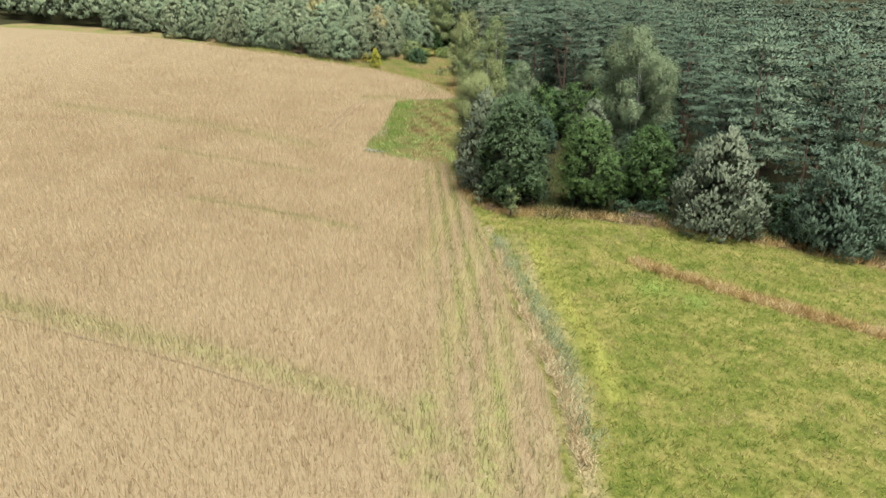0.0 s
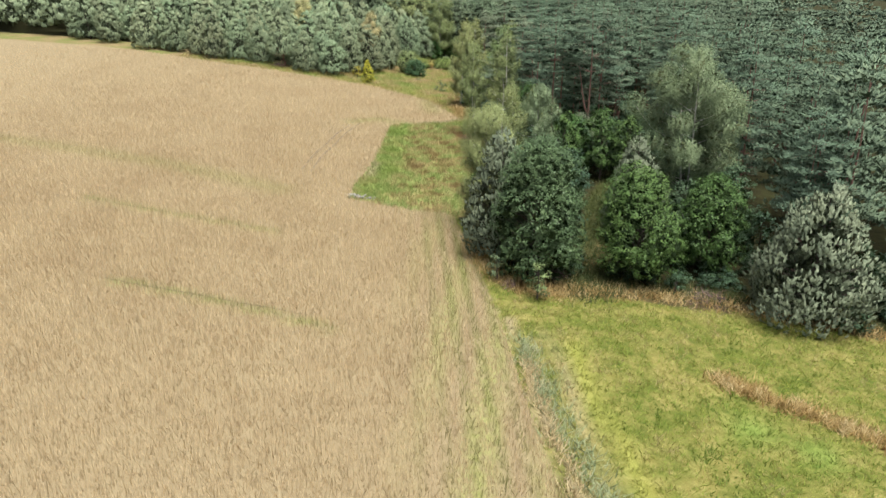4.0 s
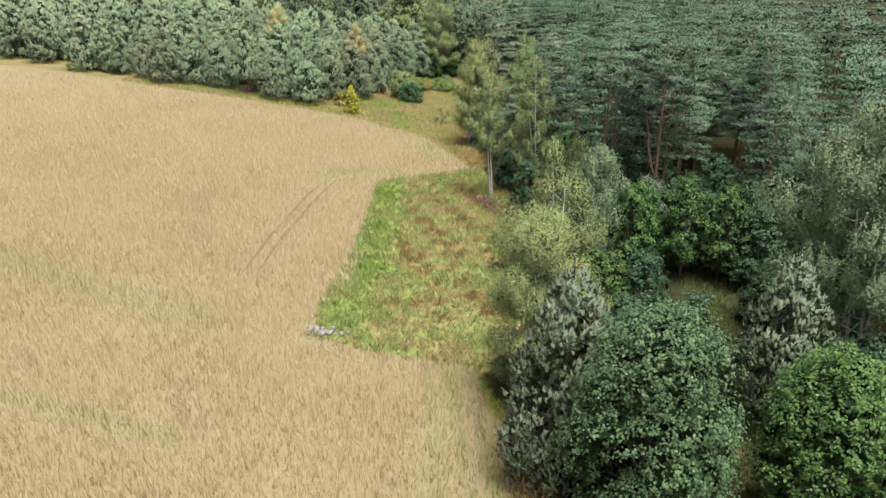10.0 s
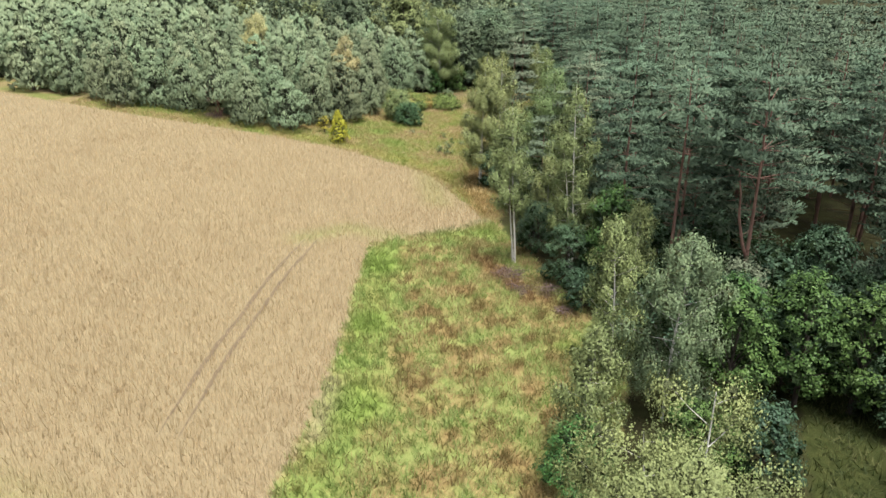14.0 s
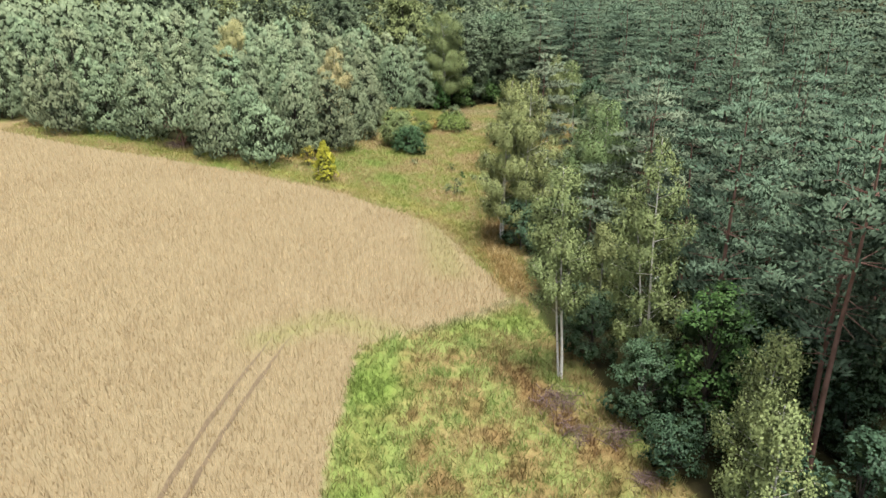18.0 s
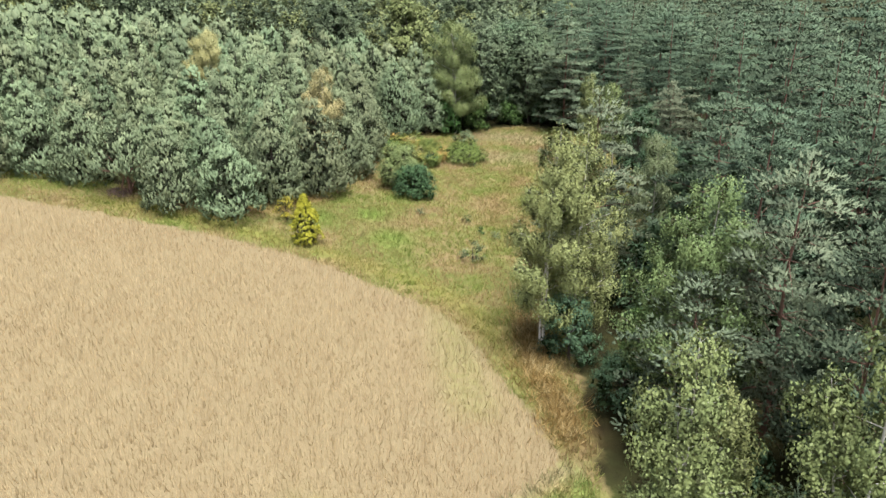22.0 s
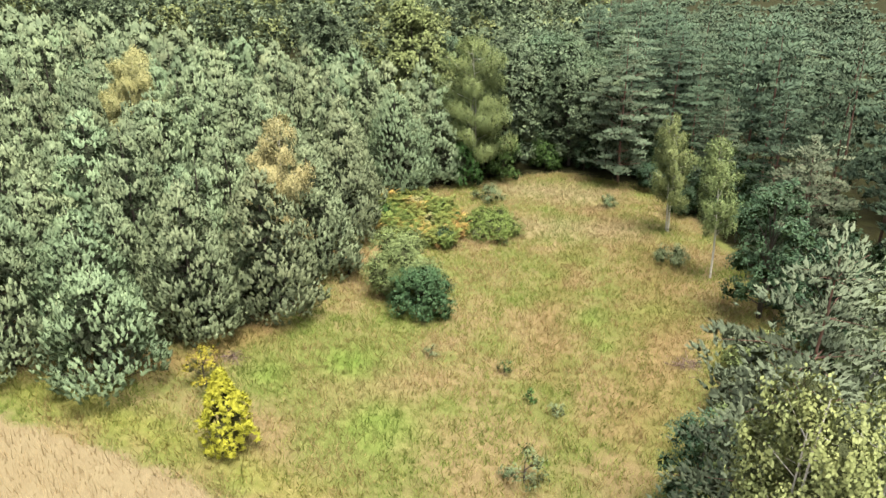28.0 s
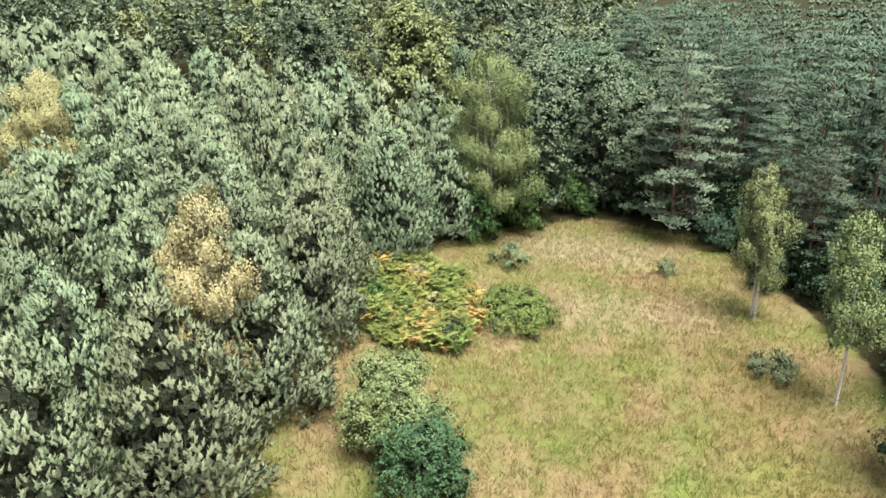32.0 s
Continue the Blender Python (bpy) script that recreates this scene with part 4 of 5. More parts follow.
lone(shrub, 11.0, 171.0, 6.5, 5.0, 47, M_BROAD, "green hazel bush beside birches", "bush", "bush")
lone(birch, 10.2, 156.0, 9.5, 4.6, 48, M_BIRCH, "small pale birch at the wood edge", "birch_tree", low=0.05)
lone(shrub, 5.2, 113.5, 4.2, 5.0, 49, M_BROAD, "bright green spreading bush over rough grass", "bush", "bush")
lone(shrub, 12.0, 129.0, 5.0, 4.5, 82, M_DARK, "dark bush at the wood edge", "bush", "bush")
lone(shrub, 10.5, 137.5, 4.0, 4.0, 83, M_DARK, "dark bush at the wood edge", "bush", "bush")
lone(shrub, 8.6, 155.5, 4.5, 4.2, 84, M_DARK, "dark bush among birches", "bush", "bush")
lone(shrub, 8.0, 167.0, 5.0, 5.0, 85, M_DARK, "dark hazel bush at the wood edge", "bush", "bush")
lone(shrub, 13.5, 176.5, 5.0, 5.0, 86, M_DARK, "dark hazel bush in the wood's shade", "bush", "bush")

for x, y, h, w, leaf, label in ((19.5, 125.5, 9.5, 5.5, M_BROAD, "bright green broadleaf tree under tall pines"), (17.2, 130.2, 8.5, 5.5, M_DARK, "dark green broadleaf tree at the foot of a pine"), (21.5, 130.0, 9.0, 5.5, M_BLUE, "light green young tree at the foot of a pine"), (29.5, 120.0, 9.0, 6.5, M_DARK, "dull green hazel tree by the forest path"), (31.5, 125.0, 10.0, 6.5, M_DARK, "dull green hazel tree under pines"), (29.5, 131.5, 11.0, 6.5, M_DARK, "dark green broadleaf tree under pines"),
                                 (27.5, 112.0, 6.5, 5.5, M_DARK, "dark hazel bush beside the forest path"), (17.0, 114.5, 6.0, 5.0, M_DARK, "dark hazel bush beside the forest path"), (21.0, 128.5, 8.0, 5.5, M_DARK, "dark green broadleaf tree under tall pines"), (26.5, 127.5, 9.0, 5.5, M_DARK, "dark green broadleaf tree under tall pines"),
                                 (30.5, 107.0, 8.5, 6.0, M_DARK, "dark green broadleaf tree behind a tall birch"), (34.0, 116.0, 9.5, 6.5, M_DARK, "dark green broadleaf tree by the forest path")):
    lone(broadleaf, x, y, h, w, int(400 + 7 * x + y), leaf, label, "broadleaf_tree", low=0.0, size=0.2, lumps=26)

# round the clearing
lone(young_pine, -28.3, 200.8, 8.9, 7.3, 50, M_YOUNG, "small grey-green pine at the field corner", "pine_tree", low=0.1)
lone(young_pine, -41.7, 205.6, 9.0, 8.4, 51, M_YOUNG, "spreading pine with several reddish stems", "pine_tree", wood=M_RED, low=0.38, stems=4)
lone(young_pine, -35.2, 202.0, 10.2, 6.8, 52, M_YOUNG, "bushy grey-green pine at the field edge", "pine_tree", low=0.05)
for x, y, h, w, seed in ((-20.4, 213.4, 12.5, 8.4, 130), (-25.0, 208.6, 12.6, 7.2, 131), (-31.6, 206.0, 10.8, 7.0, 132), (-18.0, 222.0, 12.8, 8.0, 133), (-16.8, 231.5, 14.0, 7.6, 134), (-17.4, 240.0, 13.0, 7.6, 135), (-11.8, 251.0, 13.4, 9.5, 136), (-38.6, 208.5, 10.6, 6.4, 137), (-48.5, 209.5, 10.2, 7.4, 138), (-55.0, 212.0, 10.6, 7.6, 139)):
    lone(young_pine, x, y, h, w, seed, M_YOUNG, "bushy grey-green pine at the front of the pine wood", "pine_tree", low=0.04, fine=1.05)
lone(cone_conifer, -19.0, 195.5, 5.3, 3.2, 53, M_THUJA, "bright yellow conical conifer by the grain field", "conifer")
lone(shrub, -22.3, 201.5, 3.1, 2.9, 54, M_THUJA, "small rounded yellow-green bush", "bush", "bush", lumps=9)
lone(shrub, -8.0, 215.6, 4.3, 6.2, 55, M_OAK, "large dense green bush in the clearing", "bush", "bush", lumps=24)
lone(shrub, -9.6, 219.2, 5.8, 7.6, 114, M_BIRCH, "pale yellow-green willow bush behind a dense bush", "bush", "bush", lumps=26)
lone(shrub, -0.2, 237.0, 2.6, 7.4, 56, M_FERN, "low wide green willow bush in the clearing", "bush", "bush", lumps=18)
lone(shrub, -1.1, 194.6, 2.2, 3.1, 57, M_GREYB, "low grey-green bush in the clearing", "bush", "bush", lumps=7)
lone(birch, -0.9, 259.0, 20.5, 13.0, 58, M_BIRCH, "tall birch with a white trunk behind the clearing", "birch_tree", stems=2, low=0.18, fine=1.6)
lone(birch, 21.0, 237.4, 13.8, 5.2, 59, M_BIRCH, "slender birch at the clearing's edge", "birch_tree", stems=3, low=0.26)
lone(birch, 21.2, 224.3, 14.4, 5.0, 60, M_BIRCH, "slender birch leaning over dry grass", "birch_tree", low=0.3)
lone(tall_pine, 20.1, 258.5, 21.5, 11.5, 61, M_BLUE, "big pine with pinkish trunk behind the clearing", "pine_tree", bare=0.12)
lone(broadleaf, 22.3, 215.5, 13.8, 7.5, 62, M_DARK, "dark green hornbeam at the clearing's edge", "broadleaf_tree", low=0.02)
lone(broadleaf, 23.4, 208.5, 11.0, 7.5, 63, M_DARK, "dark green broadleaf tree at the clearing's edge", "broadleaf_tree", low=0.02)
lone(tall_pine, 9.4, 186.0, 19.6, 9.0, 64, M_BLUE, "light green pine at the clearing's edge", "pine_tree", bare=0.15)
lone(young_pine, 15.6, 201.6, 4.2, 5.0, 87, M_BLUE, "low light green pine at the clearing's edge", "pine_tree", low=0.05)
lone(birch, 17.8, 193.7, 13.8, 6.5, 88, M_GREYB, "dull green birch behind pines", "birch_tree", low=0.1)
lone(tall_pine, 29.0, 223.5, 14.5, 8.0, 89, M_BLUE, "light green pine behind a hornbeam", "pine_tree", bare=0.1)
lone(shrub, 8.0, 191.5, 7.5, 5.0, 66, M_DARK, "dark green broadleaf shrub beside dry grass", "bush", "bush")
lone(shrub, 12.0, 195.0, 5.0, 6.0, 67, M_BIRCH, "yellow-green birch scrub beside the clearing", "bush", "bush")
lone(shrub, 17.4, 206.5, 3.6, 4.5, 90, M_BIRCH, "pale yellow-green bush at the clearing's edge", "bush", "bush")
lone(shrub, 18.5, 228.5, 1.6, 4.4, 91, M_GREYB, "low green bush under a birch", "bush", "bush", lumps=9)
lone(shrub, 16.3, 247.0, 1.7, 2.6, 92, M_GREYB, "low grey-green bush in dry grass", "bush", "bush", lumps=7)
lone(shrub, 0.4, 249.8, 2.2, 4.6, 93, M_GREYB, "grey-green bush at the back of the clearing", "bush", "bush", lumps=9)
lone(shrub, -15.0, 221.8, 4.4, 3.0, 94, M_GREYB, "small bushy tree beside the pine wood", "bush", "bush", lumps=9)
lone(shrub, -2.5, 256.5, 6.5, 6.0, 95, M_BROAD, "bright green bush under a tall birch", "bush", "bush")
lone(shrub, 3.4, 260.5, 6.5, 6.0, 96, M_BROAD, "bright green bush at the back of the clearing", "bush", "bush")
lone(shrub, 10.5, 266.5, 4.5, 6.0, 97, M_BROAD, "bright green bush in the wood's shade", "bush", "bush")
lone(shrub, 24.5, 243.0, 4.0, 4.5, 98, M_DARK, "dark bush behind birches", "bush", "bush")
lone(shrub, 23.5, 254.0, 4.0, 5.0, 99, M_DARK, "dark bush at the back of the clearing", "bush", "bush")
lone(shrub, 0.4, 203.2, 1.1, 1.2, 110, M_BROAD, "tiny green bush in dry grass", "bush", "bush", lumps=5)
lone(shrub, 2.0, 201.5, 0.9, 1.3, 111, M_GREYB, "tiny green bush in dry grass", "bush", "bush", lumps=5)
lone(shrub, -6.9, 208.5, 0.8, 1.2, 112, M_GREYB, "tiny dull green bush in grass", "bush", "bush", lumps=5)
lone(shrub, -1.2, 207.0, 1.2, 1.4, 113, M_BROAD, "tiny green bush in dry grass", "bush", "bush", lumps=5)
lone(birch, -20.6, 219.0, 15.0, 6.4, 68, M_GOLD, "birch turning golden among young pines", "birch_tree", low=0.2, stems=2)
lone(birch, -44.0, 246.0, 15.5, 9.0, 69, M_GOLD, "birch turning golden among young pines", "birch_tree", low=0.2, stems=2)
lone(broadleaf, -11.0, 292.0, 24.0, 15.0, 70, M_BIRCH, "broad yellow-green tree above the young pines", "broadleaf_tree", low=0.1, lumps=34, size=0.45, fine=0.7)

for x, y, h, w, leaf, label in ((-12.6, 238.5, 1.8, 2.6, M_BROAD, "low green bush in a bracken bed"), (-6.0, 233.0, 1.6, 3.0, M_DARK, "low grey-green bush in a bracken bed"), (-4.4, 240.0, 1.5, 2.6, M_BROAD, "low green bush in a bracken bed"), (-9.0, 243.5, 1.7, 3.0, M_GOLD, "low yellowing bush in a bracken bed"), (-7.5, 238.0, 1.4, 2.2, M_GOLD, "low yellowing bush in a bracken bed")):
    lone(shrub, x, y, h, w, int(900 + x * 3), leaf, label, "bush", "bush", lumps=9)

# ---- young pine wood ----
def patterns(name, label, category, group, count, bark_mat, leaf_mat, build):
    """A few trees to copy from; they are taken away at the end."""
    made = [plant(name, label, category, (-300 - 12 * i, 600), build(i), bark_mat, leaf_mat, group) for i in range(count)]
    PATTERNS.extend(made)
    return made


PATTERNS = []
r = seeded(100)
YOUNG_TEXT = ("young_pine_tree", "young grey-green pine in a dense planted wood", "tree", "young planted pines")
YOUNG_NEAR = patterns(*YOUNG_TEXT, 5, M_BARK, M_YOUNG, lambda i: young_pine(seeded(101 + i), 10.8, 5.9, 1.0, 0.06))
YOUNG = patterns(*YOUNG_TEXT, 4, M_BARK, M_YOUNG, lambda i: young_pine(seeded(106 + i), 10.8, 5.9, 0.5, 0.06))
WOOD_WEST = [(-28, 203.5), (-21, 209.5), (-18.5, 215), (-17, 226), (-16, 243), (-11, 249), (-3, 262), (0, 280), (-8, 292), (-60, 305), (-140, 330), (-260, 380), (-260, 300), (-150, 256), (-105, 235), (-72, 211), (-55, 209), (-45, 208)]


def scatter(r, poly, step, spread=0.42):
    p = np.array(poly)
    (x0, y0), (x1, y1) = p.min(0), p.max(0)
    a, b = np.meshgrid(np.arange(x0, x1, step), np.arange(y0, y1, step * 0.87))
    a = a + (np.arange(a.shape[0]) % 2)[:, None] * step * 0.5
    a, b = a.ravel() + r.normal(size=a.size) * step * spread * 0.5, b.ravel() + r.normal(size=a.size) * step * spread * 0.5
    keep = side(poly, a, b) > 0
    return a[keep], b[keep]


def free(x, y, reach):
    return all((x - a) ** 2 + (y - b) ** 2 > (reach + c) ** 2 for a, b, c in TAKEN)


class Far:
    """Trees past those that can be told apart, gathered into one mesh for the leaves and one for what is inside."""

    def __init__(self, kinds):
        self.kinds, self.pieces = kinds, ([], [])

    def add(self, r, x, y, sx, sz):
        made = self.kinds[r.integers(len(self.kinds))]
        a = r.uniform(0, 6.283)
        c, s = math.cos(a), math.sin(a)
        turn = np.array([[c, s, 0], [-s, c, 0], [0, 0, 1.0]])
        for (v, f, *n), store in zip(made[1:], self.pieces):
            store.append(((v * np.array([sx, sx, sz])) @ turn + np.array([x, y, float(land(x, y))]), f, *[k @ turn for k in n]))

    def done(self, name, label, leaf_mat, inner_mat):
        v, f, n = joined(self.pieces[0])
        ob = tagged(new(name, mesh_of(name, v, f, leaf_mat, normals=n)), label, "trees", kind="stuff")
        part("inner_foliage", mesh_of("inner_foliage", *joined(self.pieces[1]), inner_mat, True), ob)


far_young = Far([young_pine(seeded(120 + i), 10.8, 6.2, 0.2, 0.25) for i in range(5)])
px, py = scatter(r, WOOD_WEST, 6.0, 0.5)
order = np.argsort(np.hypot((px + 14) * 0.9, py - 212))
count = 0
for i in order:
    x, y = px[i], py[i]
    if not free(x, y, 0.9) or np.hypot(x, y - 180) > 260:
        continue
    grow = np.interp(y, [203, 225, 290], [0.95, 1.12, 1.2]) * r.uniform(0.8, 1.18)
    if count < 210:
        kind = YOUNG_NEAR if count < 65 else YOUNG
        set_down(kind[r.integers(len(kind))], x, y, r.uniform(0, 6.3), 0.95 * grow * r.uniform(0.85, 1.15), grow)
        count += 1
    else:
        far_young.add(r, x, y, 0.97 * grow, grow)
far_young.done("far_young_pines", "dense grey-green canopy of planted young pines", M_YOUNG, IN_NEEDLE)

# ---- old pine wood in the east ----
r = seeded(200)
TALL_TEXT = ("tall_pine_tree", "tall dark pine in an old pine wood", "tree", "old pines of the eastern wood")
TALL_NEAR = patterns(*TALL_TEXT, 4, M_RED, M_PINE, lambda i: tall_pine(seeded(201 + i), 21.0, 8.0, 1.0, 0.26 + 0.06 * i))
TALL = patterns(*TALL_TEXT, 4, M_RED, M_PINE, lambda i: tall_pine(seeded(206 + i), 21.0, 8.0, 0.45, 0.3))
UNDER = patterns("undergrowth_tree", "dark green broadleaf tree under tall pines", "tree", "undergrowth of the eastern wood", 3, M_BARK, M_DARK, lambda i: broadleaf(seeded(211 + i), 8.0, 5.5, 0.6, 0.0, 16, 0.36))
WOOD_EAST = [(31, 95), (36, 83), (50, 77), (75, 66), (125, 50), (125, 390), (40, 390), (20, 300), (26, 262), (28, 240), (29, 222), (31, 206), (24, 196), (21, 186), (22, 170), (21, 150), (22, 140), (28, 130), (34, 122), (32, 108)]
far_tall = Far([tall_pine(seeded(220 + i), 21.0, 8.0, 0.16, 0.5) for i in range(4)])
px, py = scatter(r, WOOD_EAST, 7.3, 0.55)
order = np.argsort(np.minimum(px - 10, 60) + 0.1 * np.abs(py - 150))
count = 0
for i in order:
    x, y = px[i], py[i]
    if not free(x, y, 1.3) or from_line(PATHWAY, np.array(x), np.array(y)) < 3.6 or np.hypot(x, y - 150) > 300:
        continue
    rim = side(WOOD_EAST, np.array([x]), np.array([y]))[0]
    grow = r.uniform(0.76, 1.2) * (0.92 if rim < 5 else 1.0)
    if count < 180:
        set_down((TALL_NEAR if count < 55 else TALL)[r.integers(4)], x, y, r.uniform(0, 6.3), grow, grow)
        if rim < 9 and r.uniform() < 0.8:
            set_down(UNDER[r.integers(3)], x + r.normal() * 1.5, y + r.normal() * 1.5, r.uniform(0, 6.3), r.uniform(0.6, 1.0), r.uniform(0.5, 1.0))
        count += 1
    elif x < 70 or r.uniform() < 0.5:
        far_tall.add(r, x, y, grow * (1.0 if x < 70 else 1.3), grow)
far_tall.done("far_pine_wood", "dark green canopy of an old pine wood", M_PINE, IN_DARK)

# ---- undergrowth along the rim of the woods ----
r = seeded(250)
RIM = [(10, 126), (12, 138), (12, 150), (10, 160), (10, 172), (10, 180), (15, 190), (23, 203), (26, 214), (26, 240), (24, 256), (14, 267), (-2, 266), (-2, 274), (26, 274), (36, 245), (36, 205), (29, 188), (29, 132), (22, 128), (14, 124)]
px, py = scatter(r, RIM, 3.7)
for x, y in zip(px, py):
    if all((x - a) ** 2 + (y - b) ** 2 > (0.5 * c + 0.7) ** 2 for a, b, c in TAKEN):
        grow = r.uniform(0.55, 1.05)
        set_down(UNDER[r.integers(3)], x, y, r.uniform(0, 6.3), grow, grow * r.uniform(0.75, 1.15))
px, py = scatter(r, [(30, 93), (38, 84), (52, 78), (75, 69), (75, 76), (52, 86), (38, 95), (32, 108), (30, 104)], 4.2)
for x, y in zip(px, py):
    if all((x - a) ** 2 + (y - b) ** 2 > (0.5 * c + 0.7) ** 2 for a, b, c in TAKEN):
        set_down(UNDER[r.integers(3)], x, y, r.uniform(0, 6.3), r.uniform(0.5, 0.9), r.uniform(0.4, 0.9))

px, py = scatter(r, [(22, 125), (36, 122), (41, 140), (34, 152), (21, 152)], 3.4)
for x, y in zip(px, py):
    if all((x - a) ** 2 + (y - b) ** 2 > (0.3 * c + 0.5) ** 2 for a, b, c in TAKEN):
        set_down(UNDER[r.integers(3)], x, y, r.uniform(0, 6.3), r.uniform(0.5, 0.9), r.uniform(0.4, 0.85))
px, py = scatter(r, [(10, 86), (14, 84.4), (22, 84.4), (30, 83.4), (36, 80.8), (50, 75.6), (70, 67), (72, 74), (54, 82), (42, 89), (32, 95), (24, 96), (21, 92), (11, 91)], 2.3)
for x, y in zip(px, py):
    if from_line(PATHWAY, np.array(x), np.array(y)) > 1.6:
        set_down(UNDER[r.integers(3)], x, y, r.uniform(0, 6.3), r.uniform(0.22, 0.46), r.uniform(0.14, 0.34))

# ---- mixed wood behind the clearing ----
r = seeded(300)
BROAD = patterns("broadleaf_tree", "tall green broadleaf tree behind the clearing", "tree", "broadleaf trees behind the clearing", 4, M_BARK, M_BACK, lambda i: broadleaf(seeded(301 + i), 18.0, 10.0, 0.7, 0.04, 34, 0.34))
WOOD_NORTH = [(-1, 264), (12, 266), (22, 264), (26, 280), (45, 420), (-300, 520), (-300, 390), (-140, 335), (-60, 310), (-8, 296), (0, 282)]
far_broad = Far([broadleaf(seeded(310 + i), 18.0, 10.0, 0.12, 0.4, 14, 0.55) for i in range(3)])
far_gold = Far([broadleaf(seeded(320 + i), 18.0, 10.0, 0.12, 0.4, 14, 0.55) for i in range(2)])
px, py = scatter(r, WOOD_NORTH, 6.2)
for i in np.argsort(py):
    x, y = px[i], py[i]
    if not free(x, y, 1.5) or np.hypot(x, y - 180) > 275:
        continue
    grow = r.uniform(0.8, 1.15)
    if y < 305 and x > -30:
        set_down(BROAD[r.integers(4)], x, y, r.uniform(0, 6.3), grow, grow)
    elif y < 335 or r.uniform() < 0.45:
        grow *= 1.0 if y < 335 else 1.35
        (far_gold if r.uniform() < 0.2 else far_broad).add(r, x, y, grow, grow)
far_broad.done("far_broadleaf_wood", "green canopy of a distant mixed wood", M_BACK, IN_BACK)
far_gold.done("far_golden_trees", "yellowing crowns in a distant mixed wood", M_BIRCH, IN_BIRCH)
for ob in PATTERNS:            # the patterns that were copied
    for o in (*ob.children_recursive, ob):
        bpy.data.objects.remove(o)

# ---- standing grain and rough grass ----
def growth(name, stops, scale, glow=0.5):
    """Blades whose colour drifts over the ground in patches and changes from blade to blade."""
    m, nt, p = material(name, 0.7)
    geo = nt.nodes.new("ShaderNodeNewGeometry")
    n = noise_node(nt, scale, 3.0, geo.outputs["Position"])
    f = maths(nt, "ADD", maths(nt, "MULTIPLY", geo.outputs["Random Per Island"], 0.6), maths(nt, "SUBTRACT", maths(nt, "MULTIPLY", n, 2.1), 0.85))
    col = ramp(nt, f, stops)
    vary = ramp(nt, geo.outputs["Random Per Island"], [(0.0, (0.55, 0.55, 0.55)), (1.0, (1.4, 1.4, 1.4))])
    for key, c in (("weedy", (0.209, 0.215, 0.0754)), ("lush", (0.157, 0.226, 0.0493)), ("yellow", (0.255, 0.261, 0.0638)), ("rust", (0.174, 0.11, 0.0464)), ("pale", (0.302, 0.261, 0.162))):
        col = mixed(nt, attribute(nt, key), col, mixed(nt, 1.0, vary, c, "MULTIPLY"))
    nt.links.new(col, p.inputs["Base Color"])
    tr = nt.nodes.new("ShaderNodeBsdfTranslucent")
    nt.links.new(col, tr.inputs["Color"])
    mx = nt.nodes.new("ShaderNodeMixShader")
    mx.inputs["Fac"].default_value = glow
    nt.links.new(p.outputs[0], mx.inputs[1])
    nt.links.new(tr.outputs[0], mx.inputs[2])
    nt.links.new(mx.outputs[0], nt.nodes["Material Output"].inputs["Surface"])
    return m


M_STRAW = growth("ripe_grain", [(0.05, (0.385, 0.292, 0.17)), (0.3, (0.43, 0.335, 0.20)), (0.6, (0.465, 0.37, 0.225)), (0.95, (0.50, 0.405, 0.255))], 0.12, 0.6)
M_SEDGE = growth("meadow_grass", [(0.05, (0.09, 0.155, 0.022)), (0.3, (0.165, 0.235, 0.036)), (0.5, (0.255, 0.29, 0.058)), (0.72, (0.32, 0.285, 0.10)), (0.95, (0.365, 0.313, 0.157))], 0.3)
M_ROUGH = growth("rough_grass", [(0.05, (0.165, 0.25, 0.062)), (0.32, (0.235, 0.315, 0.098)), (0.52, (0.30, 0.33, 0.13)), (0.66, (0.29, 0.225, 0.095)), (0.95, (0.36, 0.29, 0.145))], 0.3)
M_DRYG = growth("dry_clearing_grass", [(0.05, (0.165, 0.245, 0.05)), (0.3, (0.25, 0.295, 0.078)), (0.5, (0.325, 0.305, 0.115)), (0.68, (0.335, 0.24, 0.118)), (0.95, (0.40, 0.315, 0.175))], 0.18)


